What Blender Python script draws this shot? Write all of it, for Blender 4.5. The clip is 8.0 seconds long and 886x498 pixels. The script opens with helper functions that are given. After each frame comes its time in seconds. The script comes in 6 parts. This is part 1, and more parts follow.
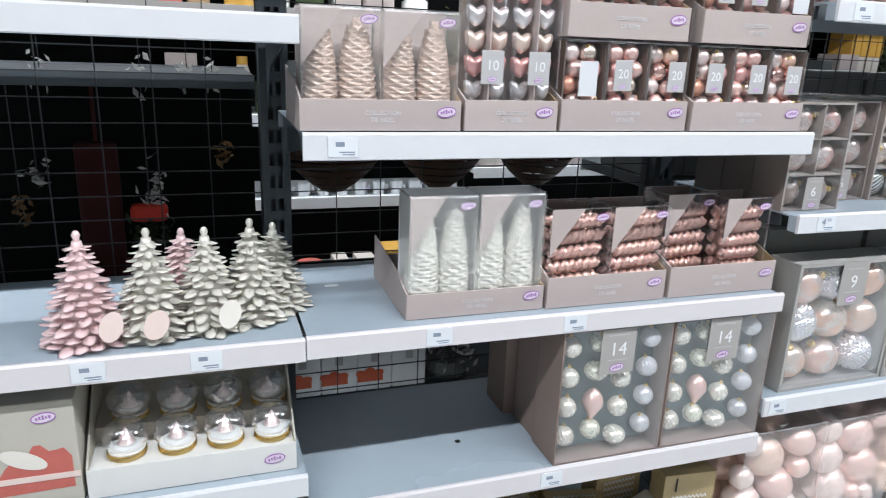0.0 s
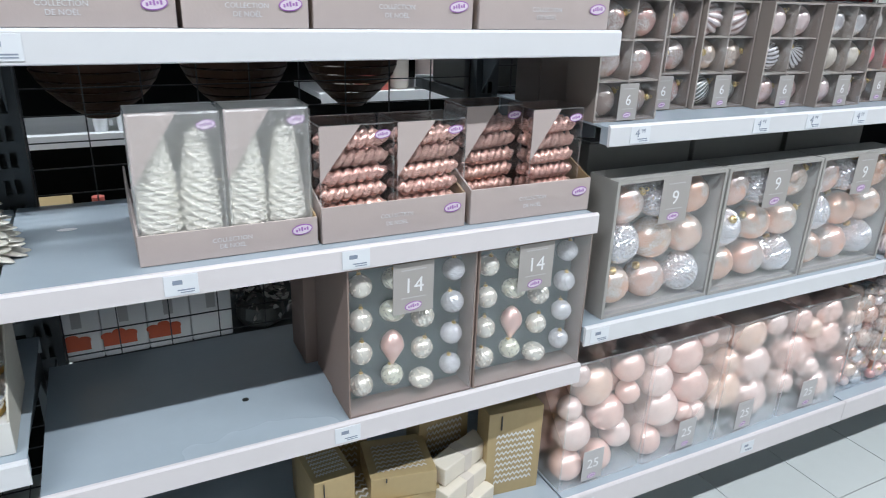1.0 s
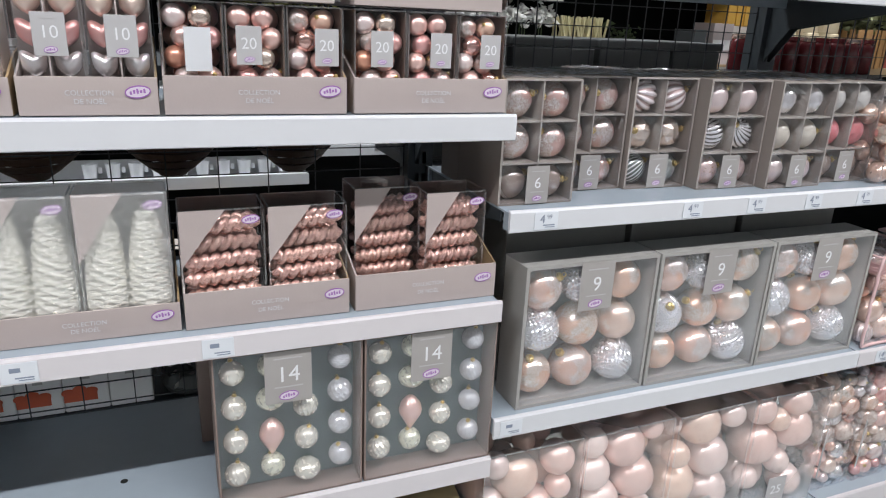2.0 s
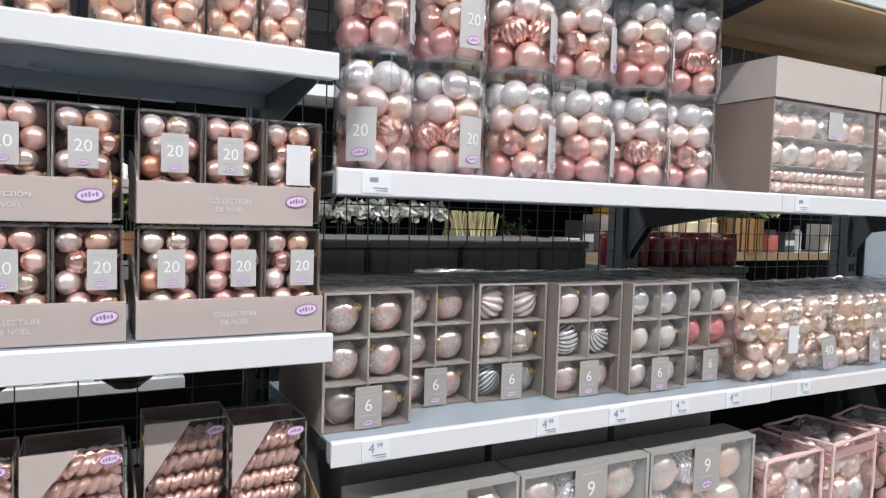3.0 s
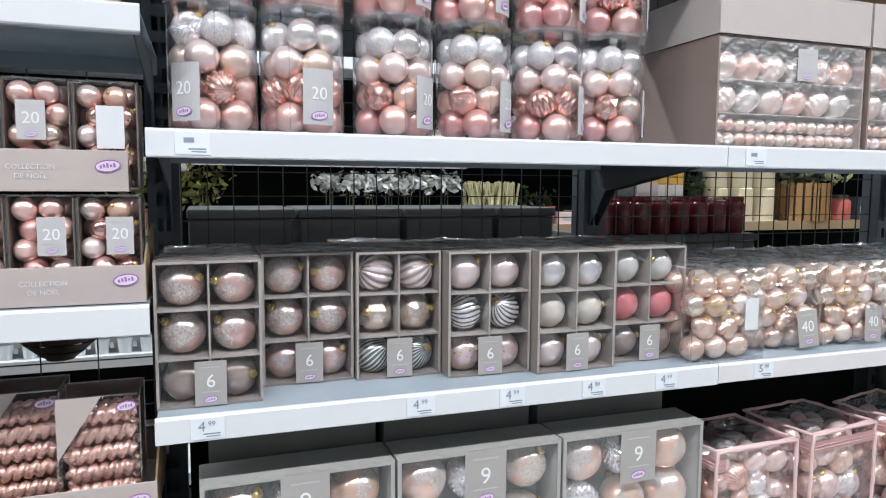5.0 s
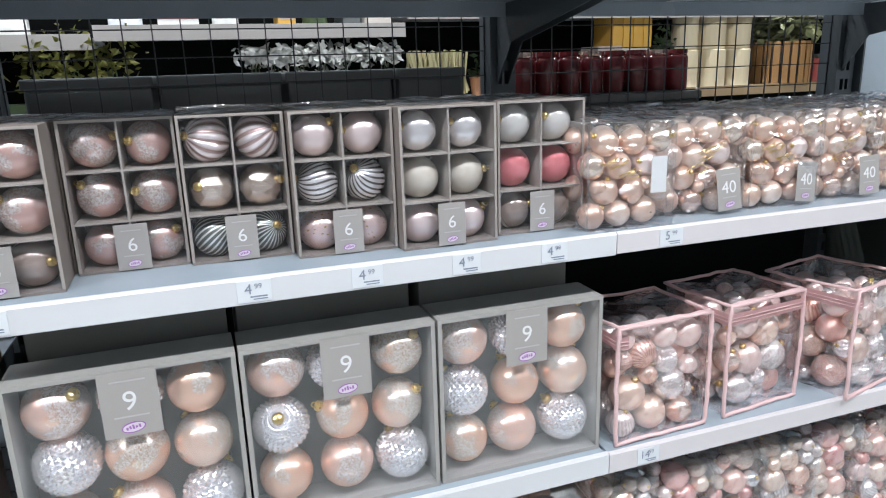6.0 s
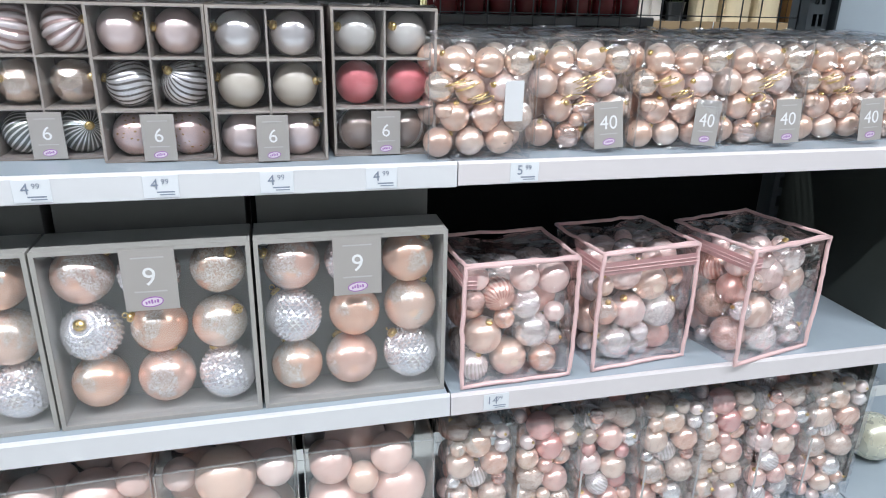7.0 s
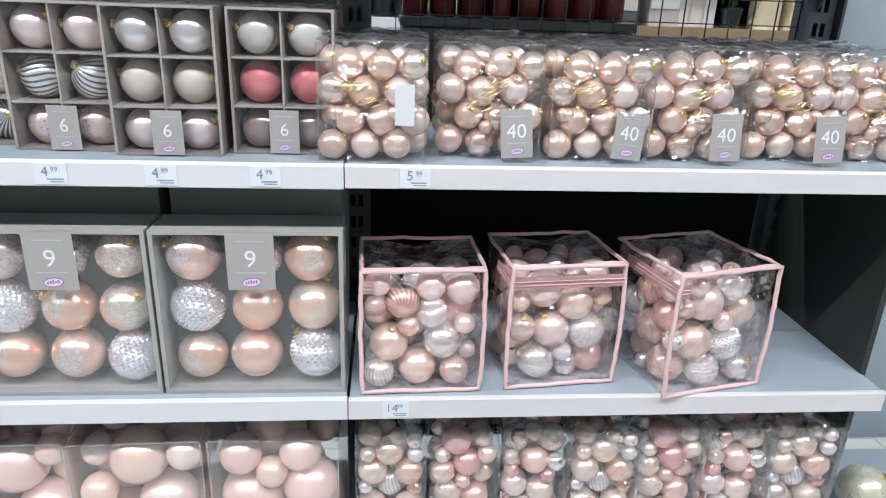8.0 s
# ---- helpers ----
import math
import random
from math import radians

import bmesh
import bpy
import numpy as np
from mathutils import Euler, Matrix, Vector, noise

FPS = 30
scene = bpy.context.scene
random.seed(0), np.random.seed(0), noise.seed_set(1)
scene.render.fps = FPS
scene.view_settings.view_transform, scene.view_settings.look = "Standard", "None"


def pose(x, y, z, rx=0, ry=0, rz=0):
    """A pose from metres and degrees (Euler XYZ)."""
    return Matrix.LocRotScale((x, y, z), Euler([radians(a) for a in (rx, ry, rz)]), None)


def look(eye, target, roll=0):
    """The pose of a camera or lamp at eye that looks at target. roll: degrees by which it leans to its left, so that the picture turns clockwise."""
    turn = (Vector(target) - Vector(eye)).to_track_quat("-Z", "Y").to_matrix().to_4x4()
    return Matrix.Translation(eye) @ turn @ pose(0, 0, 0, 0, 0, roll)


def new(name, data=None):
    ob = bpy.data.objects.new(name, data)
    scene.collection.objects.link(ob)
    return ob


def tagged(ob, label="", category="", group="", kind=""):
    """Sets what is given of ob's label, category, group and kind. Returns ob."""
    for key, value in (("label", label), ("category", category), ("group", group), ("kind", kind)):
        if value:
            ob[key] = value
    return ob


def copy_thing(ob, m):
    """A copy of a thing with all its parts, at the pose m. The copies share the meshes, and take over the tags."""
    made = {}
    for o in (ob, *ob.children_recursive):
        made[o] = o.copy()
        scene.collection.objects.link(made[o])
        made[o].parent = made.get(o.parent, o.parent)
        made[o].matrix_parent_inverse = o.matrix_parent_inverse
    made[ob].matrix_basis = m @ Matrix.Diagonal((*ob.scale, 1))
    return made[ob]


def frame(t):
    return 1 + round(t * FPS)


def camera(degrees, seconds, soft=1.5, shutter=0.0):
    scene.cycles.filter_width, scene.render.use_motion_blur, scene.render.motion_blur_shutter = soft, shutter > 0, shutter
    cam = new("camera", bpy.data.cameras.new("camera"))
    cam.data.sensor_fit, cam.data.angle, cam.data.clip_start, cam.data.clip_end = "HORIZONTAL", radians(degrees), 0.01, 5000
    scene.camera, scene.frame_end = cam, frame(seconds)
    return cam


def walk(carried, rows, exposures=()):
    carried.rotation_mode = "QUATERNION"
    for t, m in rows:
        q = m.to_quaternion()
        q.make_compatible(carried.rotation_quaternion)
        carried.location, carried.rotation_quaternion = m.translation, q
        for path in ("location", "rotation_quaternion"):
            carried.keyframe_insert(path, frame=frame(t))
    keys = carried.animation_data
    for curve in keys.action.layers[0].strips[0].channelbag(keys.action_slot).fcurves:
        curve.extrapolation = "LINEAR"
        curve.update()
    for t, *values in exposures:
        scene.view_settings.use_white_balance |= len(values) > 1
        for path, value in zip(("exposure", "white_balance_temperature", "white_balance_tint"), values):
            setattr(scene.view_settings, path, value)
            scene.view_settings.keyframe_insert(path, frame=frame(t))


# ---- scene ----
cam = camera(65.8, 8.0, 1.0, 0.1)
PATH = [
    (0, (0.047, 0.01, 1.366), (0.67, 1.828, 0.811), 2.2),
    (0.5, (0.167, 0.019, 1.33), (0.958, 1.745, 0.702), 2.6),
    (1, (0.333, 0.085, 1.306), (1.185, 1.744, 0.582), 2.1),
    (1.2, (0.367, 0.095, 1.316), (1.264, 1.712, 0.555), 1.9),
    (2.3, (0.725, 0.038, 1.391), (1.413, 1.849, 0.892), 2.2),
    (2.5, (0.769, 0.045, 1.382), (1.505, 1.866, 1.007), 1.1),
    (3, (0.848, 0.091, 1.429), (1.77, 1.862, 1.316), 1.8),
    (3.5, (0.909, 0.063, 1.468), (1.777, 1.857, 1.624), 0.2),
    (4, (1.011, 0.008, 1.501), (1.806, 1.838, 1.637), 1.3),
    (4.2, (1.068, 0.001, 1.487), (1.863, 1.834, 1.558), 1.0),
    (5.3, (1.321, 0.07, 1.39), (1.952, 1.942, 1.078), 0.7),
    (5.5, (1.373, 0.105, 1.378), (2.068, 1.935, 0.968), 0.6),
    (6, (1.53, 0.103, 1.347), (2.166, 1.931, 0.84), -1.8),
    (6.5, (1.741, 0.054, 1.337), (2.256, 1.881, 0.707), 0.6),
    (7, (1.905, 0.064, 1.315), (2.364, 1.881, 0.617), 1.4),
    (7.5, (2.052, 0.083, 1.321), (2.378, 1.904, 0.559), 1.6),
    (8, (2.243, 0.029, 1.323), (2.413, 1.895, 0.624), 2.1),
]
EXPOSURES = [(0.0, -0.08, 6500, 10), (1.0, -0.17, 6450, 9), (2.5, -0.40, 6900, 14), (3.0, -0.16, 6900, 13), (3.5, -0.04, 6640, 11.5), (4.0, -0.18, 6680, 11), (5.5, -0.1, 6500, 10), (6.0, -0.1, 6500, 10), (7.0, -0.06, 6500, 10), (8.0, -0.07, 6500, 10)]
walk(cam, [(t, look(eye, target, roll)) for t, eye, target, roll in PATH], EXPOSURES)

# ---- world and light ----
FLOOR, CEIL = -0.06, 3.7
world = bpy.data.worlds.new("hall_air")
scene.world = world
world.use_nodes = True
world.node_tree.nodes["Background"].inputs[0].default_value = (0.80, 0.88, 1.0, 1)
world.node_tree.nodes["Background"].inputs[1].default_value = 0.25


def area(name, x, y, z, sx, sy, watts, colour=(0.885, 0.937, 1.0)):
    lamp = bpy.data.lights.new(name, "AREA")
    lamp.shape, lamp.size, lamp.size_y, lamp.energy, lamp.color = "RECTANGLE", sx, sy, watts, colour
    ob = new(name, lamp)
    ob.location = (x, y, z)
    return ob


# rows of fluorescent tubes that run along the aisles
for ly, watts in ((-0.6, 112), (-3.4, 5), (-6.4, 5), (2.5, 85)):
    for lx in (-1.6, 1.4, 4.4):
        area("tube_light", lx, ly, CEIL - 0.14, 2.4, 0.06, watts)


# ---- materials ----
def mat(name, colour, rough=0.5, metal=0.0, spread=0.06, scale=30.0, bump=0.0, bscale=200.0, rnd=0.0, coat=0.0, colour2=None, stretch=(1, 1, 1)):
    """Principled surface with large and fine variation, relief and a small change from piece to piece."""
    m = bpy.data.materials.new(name)
    m.use_nodes = True
    nt = m.node_tree
    bs = nt.nodes["Principled BSDF"]
    tc = nt.nodes.new("ShaderNodeTexCoord")
    mp = nt.nodes.new("ShaderNodeMapping")
    mp.inputs["Scale"].default_value = stretch
    nt.links.new(tc.outputs["Object"], mp.inputs[0])
    big = nt.nodes.new("ShaderNodeTexNoise")
    big.inputs["Scale"].default_value, big.inputs["Detail"].default_value = scale * 0.25, 4
    fine = nt.nodes.new("ShaderNodeTexNoise")
    fine.inputs["Scale"].default_value, fine.inputs["Detail"].default_value = scale * 4, 3
    for n in (big, fine):
        nt.links.new(mp.outputs[0], n.inputs["Vector"])
    mix = nt.nodes.new("ShaderNodeMix")
    mix.data_type = "RGBA"
    c2 = colour2 or tuple(min(1, max(0, c * (1 - 2.5 * spread))) for c in colour)
    mix.inputs[6].default_value, mix.inputs[7].default_value = (*colour, 1), (*c2, 1)
    add = nt.nodes.new("ShaderNodeMath")
    add.operation = "MULTIPLY_ADD"
    add.inputs[1].default_value = 0.5
    half = nt.nodes.new("ShaderNodeMath")
    half.operation = "MULTIPLY"
    half.inputs[1].default_value = 0.5
    nt.links.new(big.outputs[0], add.inputs[0])
    nt.links.new(fine.outputs[0], half.inputs[0])
    nt.links.new(half.outputs[0], add.inputs[2])
    nt.links.new(add.outputs[0], mix.inputs[0])
    out = mix.outputs[2]
    if rnd:
        oi = nt.nodes.new("ShaderNodeObjectInfo")
        hsv = nt.nodes.new("ShaderNodeHueSaturation")
        r1 = nt.nodes.new("ShaderNodeMapRange")
        r1.inputs[3].default_value, r1.inputs[4].default_value = 1 - rnd, 1 + rnd
        r2 = nt.nodes.new("ShaderNodeMapRange")
        r2.inputs[3].default_value, r2.inputs[4].default_value = 0.5 - rnd * 0.06, 0.5 + rnd * 0.06
        nt.links.new(oi.outputs["Random"], r1.inputs[0])
        nt.links.new(oi.outputs["Random"], r2.inputs[0])
        nt.links.new(r1.outputs[0], hsv.inputs["Value"])
        nt.links.new(r2.outputs[0], hsv.inputs["Hue"])
        nt.links.new(out, hsv.inputs["Color"])
        out = hsv.outputs[0]
    nt.links.new(out, bs.inputs["Base Color"])
    bs.inputs["Roughness"].default_value, bs.inputs["Metallic"].default_value = rough, metal
    bs.inputs["Coat Weight"].default_value, bs.inputs["Coat Roughness"].default_value = coat, 0.16
    rr = nt.nodes.new("ShaderNodeMapRange")
    rr.inputs[3].default_value, rr.inputs[4].default_value = max(0.02, rough - 0.08), min(1, rough + 0.1)
    nt.links.new(big.outputs[0], rr.inputs[0])
    nt.links.new(rr.outputs[0], bs.inputs["Roughness"])
    if bump:
        bn = nt.nodes.new("ShaderNodeTexNoise")
        bn.inputs["Scale"].default_value, bn.inputs["Detail"].default_value = bscale, 3
        nt.links.new(mp.outputs[0], bn.inputs["Vector"])
        bp = nt.nodes.new("ShaderNodeBump")
        bp.inputs["Strength"].default_value, bp.inputs["Distance"].default_value = bump, 0.002
        nt.links.new(bn.outputs[0], bp.inputs["Height"])
        nt.links.new(bp.outputs[0], bs.inputs["Normal"])
    return m


def glitter(name, colour, dark, cells=26.0, metal=0.85, rough=0.22, bump=1.0, base=None, cover=0.5):
    """Flakes: small cells, each tilted and toned by itself; with base given, they lie in patches on a pearl coat."""
    m = bpy.data.materials.new(name)
    m.use_nodes = True
    nt = m.node_tree
    bs = nt.nodes["Principled BSDF"]
    tc = nt.nodes.new("ShaderNodeTexCoord")
    vo = nt.nodes.new("ShaderNodeTexVoronoi")
    vo.inputs["Scale"].default_value = cells
    nt.links.new(tc.outputs["Object"], vo.inputs["Vector"])
    mix = nt.nodes.new("ShaderNodeMix")
    mix.data_type = "RGBA"
    mix.inputs[6].default_value, mix.inputs[7].default_value = (*colour, 1), (*dark, 1)
    sp = nt.nodes.new("ShaderNodeSeparateColor")
    nt.links.new(vo.outputs["Color"], sp.inputs[0])
    nt.links.new(sp.outputs[0], mix.inputs[0])
    bp = nt.nodes.new("ShaderNodeBump")
    bp.inputs["Strength"].default_value, bp.inputs["Distance"].default_value = bump, 0.02
    nt.links.new(sp.outputs[1], bp.inputs["Height"])
    nt.links.new(bp.outputs[0], bs.inputs["Normal"])
    bs.inputs["Metallic"].default_value, bs.inputs["Roughness"].default_value = metal, rough
    out = mix.outputs[2]
    if base:
        oi = nt.nodes.new("ShaderNodeObjectInfo")
        no = nt.nodes.new("ShaderNodeTexNoise")
        no.noise_dimensions = "4D"
        no.inputs["Scale"].default_value, no.inputs["Detail"].default_value = 1.1, 5
        nt.links.new(tc.outputs["Object"], no.inputs["Vector"])
        sc = nt.nodes.new("ShaderNodeMath")
        sc.operation = "MULTIPLY"
        sc.inputs[1].default_value = 40
        nt.links.new(oi.outputs["Random"], sc.inputs[0])
        nt.links.new(sc.outputs[0], no.inputs["W"])
        mr = nt.nodes.new("ShaderNodeMapRange")
        mr.inputs[1].default_value, mr.inputs[2].default_value = cover, cover + 0.05
        # thicker round the neck of the ball
        xyz = nt.nodes.new("ShaderNodeSeparateXYZ")
        nt.links.new(tc.outputs["Object"], xyz.inputs[0])
        neck = nt.nodes.new("ShaderNodeMath")
        neck.operation = "MULTIPLY_ADD"
        neck.inputs[1].default_value = 0.11
        nt.links.new(xyz.outputs[2], neck.inputs[0])
        nt.links.new(no.outputs[0], neck.inputs[2])
        nt.links.new(neck.outputs[0], mr.inputs[0])
        m2 = nt.nodes.new("ShaderNodeMix")
        m2.data_type = "RGBA"
        m2.inputs[6].default_value = (*base, 1)
        nt.links.new(mr.outputs[0], m2.inputs[0])
        nt.links.new(out, m2.inputs[7])
        out = m2.outputs[2]
        sb = nt.nodes.new("ShaderNodeMath")
        sb.operation = "MULTIPLY"
        sb.inputs[1].default_value = bump
        nt.links.new(mr.outputs[0], sb.inputs[0])
        nt.links.new(sb.outputs[0], bp.inputs["Strength"])
    nt.links.new(out, bs.inputs["Base Color"])
    return m


def striped(name, line, ground, n, twist, metal=0.6, rough=0.25, share=0.0):
    """Lines that run from pole to pole round a ball, slanted by twist."""
    m = bpy.data.materials.new(name)
    m.use_nodes = True
    nt = m.node_tree
    bs = nt.nodes["Principled BSDF"]
    tc = nt.nodes.new("ShaderNodeTexCoord")
    xyz = nt.nodes.new("ShaderNodeSeparateXYZ")
    nt.links.new(tc.outputs["Object"], xyz.inputs[0])

    def calc(op, a, b=None, c=None):
        k = nt.nodes.new("ShaderNodeMath")
        k.operation = op
        for i, v in enumerate((a, b, c)):
            if v is None:
                continue
            if isinstance(v, (int, float)):
                k.inputs[i].default_value = v
            else:
                nt.links.new(v, k.inputs[i])
        return k.outputs[0]

    turn = calc("MULTIPLY_ADD", xyz.outputs[2], twist, calc("ARCTAN2", xyz.outputs[1], xyz.outputs[0]))
    wave = calc("SINE", calc("MULTIPLY", turn, n))
    mr = nt.nodes.new("ShaderNodeMapRange")
    mr.inputs[1].default_value, mr.inputs[2].default_value = share - 0.25, share + 0.25
    nt.links.new(wave, mr.inputs[0])
    mix = nt.nodes.new("ShaderNodeMix")
    mix.data_type = "RGBA"
    mix.inputs[6].default_value, mix.inputs[7].default_value = (*ground, 1), (*line, 1)
    nt.links.new(mr.outputs[0], mix.inputs[0])
    nt.links.new(mix.outputs[2], bs.inputs["Base Color"])
    bs.inputs["Metallic"].default_value, bs.inputs["Roughness"].default_value = metal, rough
    return m


def flecked(name, colour, fleck, cells=5.0, size=0.2, metal=0.6):
    """Pearl coat with small raised gold flecks."""
    m = bpy.data.materials.new(name)
    m.use_nodes = True
    nt = m.node_tree
    bs = nt.nodes["Principled BSDF"]
    tc = nt.nodes.new("ShaderNodeTexCoord")
    mp = nt.nodes.new("ShaderNodeMapping")
    mp.inputs["Scale"].default_value = (1, 1, 0.55)
    nt.links.new(tc.outputs["Object"], mp.inputs[0])
    vo = nt.nodes.new("ShaderNodeTexVoronoi")
    vo.inputs["Scale"].default_value = cells
    nt.links.new(mp.outputs[0], vo.inputs["Vector"])
    mr = nt.nodes.new("ShaderNodeMapRange")
    mr.inputs[1].default_value, mr.inputs[2].default_value = size + 0.05, size
    nt.links.new(vo.outputs["Distance"], mr.inputs[0])
    mix = nt.nodes.new("ShaderNodeMix")
    mix.data_type = "RGBA"
    mix.inputs[6].default_value, mix.inputs[7].default_value = (*colour, 1), (*fleck, 1)
    nt.links.new(mr.outputs[0], mix.inputs[0])
    nt.links.new(mix.outputs[2], bs.inputs["Base Color"])
    bs.inputs["Metallic"].default_value, bs.inputs["Roughness"].default_value = metal, 0.28
    return m


def clear(name, tint=(0.97, 0.98, 1.0), gloss=0.06, rough=0.06, bump=0.15, bscale=14.0, edge=0.5, deep=0.02):
    """Thin clear plastic sheet: lets light straight through, gloss grows at grazing angles."""
    m = bpy.data.materials.new(name)
    m.use_nodes = True
    nt = m.node_tree
    nt.nodes.remove(nt.nodes["Principled BSDF"])
    tr = nt.nodes.new("ShaderNodeBsdfTransparent")
    tr.inputs[0].default_value = (*tint, 1)
    gl = nt.nodes.new("ShaderNodeBsdfGlossy")
    gl.inputs["Roughness"].default_value = rough
    gl.inputs["Color"].default_value = (1, 1, 1, 1)
    tc = nt.nodes.new("ShaderNodeTexCoord")
    no = nt.nodes.new("ShaderNodeTexNoise")
    no.inputs["Scale"].default_value, no.inputs["Detail"].default_value = bscale, 2
    nt.links.new(tc.outputs["Object"], no.inputs["Vector"])
    bp = nt.nodes.new("ShaderNodeBump")
    bp.inputs["Strength"].default_value, bp.inputs["Distance"].default_value = bump, deep
    nt.links.new(no.outputs[0], bp.inputs["Height"])
    nt.links.new(bp.outputs[0], gl.inputs["Normal"])
    lw = nt.nodes.new("ShaderNodeLayerWeight")
    lw.inputs[0].default_value = 0.35
    mr = nt.nodes.new("ShaderNodeMapRange")
    mr.inputs[3].default_value, mr.inputs[4].default_value = gloss, edge
    nt.links.new(lw.outputs["Facing"], mr.inputs[0])
    mx = nt.nodes.new("ShaderNodeMixShader")
    nt.links.new(mr.outputs[0], mx.inputs[0])
    nt.links.new(tr.outputs[0], mx.inputs[1])
    nt.links.new(gl.outputs[0], mx.inputs[2])
    nt.links.new(mx.outputs[0], nt.nodes["Material Output"].inputs[0])
    return m


SHELF = mat("shelf_enamel", (0.40, 0.465, 0.52), 0.24, 0.0, 0.06, 6, 0.05, 300)
SLATE = mat("slate_steel", (0.075, 0.09, 0.10), 0.45, 0.2, 0.1, 12)
RAIL = mat("white_price_rail", (0.70, 0.705, 0.725), 0.35, 0, 0.02, 8)
RAILPINK = mat("aged_price_rail", (0.71, 0.67, 0.68), 0.4, 0, 0.03, 8)
TAG = mat("price_paper", (0.75, 0.775, 0.81), 0.5, 0, 0.02, 20)
INK = mat("grey_blue_ink", (0.26, 0.30, 0.38), 0.6)
WIRE = mat("dark_wire", (0.06, 0.065, 0.07), 0.35, 0.6)
TAUPE = mat("taupe_card", (0.50, 0.42, 0.395), 0.6, 0, 0.05, 10, 0.1, 250, rnd=0.03)
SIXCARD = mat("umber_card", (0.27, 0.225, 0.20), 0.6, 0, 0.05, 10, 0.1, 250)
# darker copy of the umber card: the shade inside the boxes is in its colour
SIXIN = mat("umber_card_shaded", (0.11, 0.085, 0.075), 0.7, 0, 0.08, 12)
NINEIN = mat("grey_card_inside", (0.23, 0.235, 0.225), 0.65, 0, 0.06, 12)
DUSK = mat("dark_brown_card", (0.13, 0.085, 0.065), 0.6, 0, 0.06, 12)
TAUPEIN = mat("taupe_card_inside", (0.37, 0.31, 0.28), 0.65, 0, 0.08, 12)
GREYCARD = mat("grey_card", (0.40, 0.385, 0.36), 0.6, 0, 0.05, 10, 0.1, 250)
GREENCARD = mat("slate_green_card", (0.155, 0.20, 0.205), 0.6, 0, 0.06, 10)
LABEL = mat("label_card", (0.40, 0.375, 0.355), 0.55, 0, 0.03, 20)
PALELABEL = mat("pale_label_card", (0.50, 0.485, 0.485), 0.55, 0, 0.03, 20)
WHITEINK = mat("white_ink", (0.85, 0.85, 0.86), 0.5)
PURPLE = mat("purple_ink", (0.36, 0.13, 0.46), 0.5)
LILAC = mat("lilac_ink", (0.38, 0.17, 0.47), 0.5)
MAUVE = mat("mauve_field", (0.76, 0.67, 0.75), 0.5)
KRAFT = mat("kraft_card", (0.42, 0.29, 0.16), 0.7, 0, 0.1, 14)
CREAM = mat("cream_card", (0.66, 0.60, 0.54), 0.6, 0, 0.04, 8)
BROWN = mat("brown_card_side", (0.30, 0.22, 0.19), 0.65, 0, 0.06, 8)
GOLD = mat("gold_cap", (0.85, 0.62, 0.25), 0.28, 1.0, 0.05, 40)
BLUSH = mat("blush_pearl", (0.93, 0.60, 0.53), 0.33, 0.6, 0.03, 10, rnd=0.07, coat=0.35)
PEACH = mat("peach_pearl", (0.92, 0.60, 0.46), 0.33, 0.6, 0.03, 10, rnd=0.06, coat=0.35)
CHAMP = mat("champagne_pearl", (0.93, 0.73, 0.62), 0.33, 0.6, 0.03, 10, rnd=0.06, coat=0.35)
PEARL = mat("white_pearl", (0.95, 0.775, 0.735), 0.32, 0.55, 0.03, 10, rnd=0.06, coat=0.35)
SILVERP = mat("silver_pearl", (0.92, 0.87, 0.86), 0.22, 0.7, 0.04, 10, rnd=0.05)
ROSE = mat("rose_pearl", (0.84, 0.44, 0.41), 0.33, 0.6, 0.04, 10, rnd=0.07, coat=0.35)
SHINY = mat("mirror_blush", (0.90, 0.66, 0.56), 0.10, 0.8, 0.03, 10, rnd=0.05)
STUDSILV = mat("pressed_silver", (0.94, 0.91, 0.92), 0.2, 0.75, 0.04, 10)
TAN = mat("tan_pearl", (0.86, 0.61, 0.49), 0.30, 0.6, 0.03, 10, rnd=0.09, coat=0.4)
COPPERB = mat("copper_gloss", (0.86, 0.42, 0.28), 0.3, 0.6, 0.04, 10, rnd=0.08)
CORAL = glitter("coral_glitter", (0.88, 0.27, 0.29), (0.70, 0.17, 0.19), 60, 0.2, 0.4, 0.5)
GSILVER = glitter("silver_glitter", (0.97, 0.95, 0.95), (0.62, 0.60, 0.60), 13, 0.35, 0.25)
GROSE = glitter("rose_glitter", (0.95, 0.72, 0.65), (0.66, 0.40, 0.36), 15, 0.35, 0.25)
GCHAMP = glitter("champagne_glitter", (0.95, 0.80, 0.70), (0.68, 0.50, 0.42), 15, 0.35, 0.25)
PROSE = glitter("rose_with_flakes", (1.0, 0.95, 0.90), (0.62, 0.42, 0.36), 18, 0.6, 0.26, 1.0, (0.78, 0.50, 0.44), 0.50)
SHELL = striped("silver_with_grey_flutes", (0.93, 0.88, 0.88), (0.68, 0.62, 0.61), 20, 0.5, 0.6, 0.25, -0.2)
PPEACH = glitter("peach_with_flakes", (1.0, 0.96, 0.88), (0.68, 0.46, 0.34), 20, 0.6, 0.26, 1.0, (0.91, 0.58, 0.43), 0.515)
PBLUSH = glitter("blush_with_flakes", (1.0, 0.95, 0.90), (0.66, 0.45, 0.37), 20, 0.6, 0.26, 1.0, (0.91, 0.60, 0.49), 0.505)
PCHAMP = glitter("champagne_with_flakes", (1.0, 0.97, 0.90), (0.70, 0.52, 0.41), 20, 0.6, 0.26, 1.0, (0.92, 0.66, 0.53), 0.51)
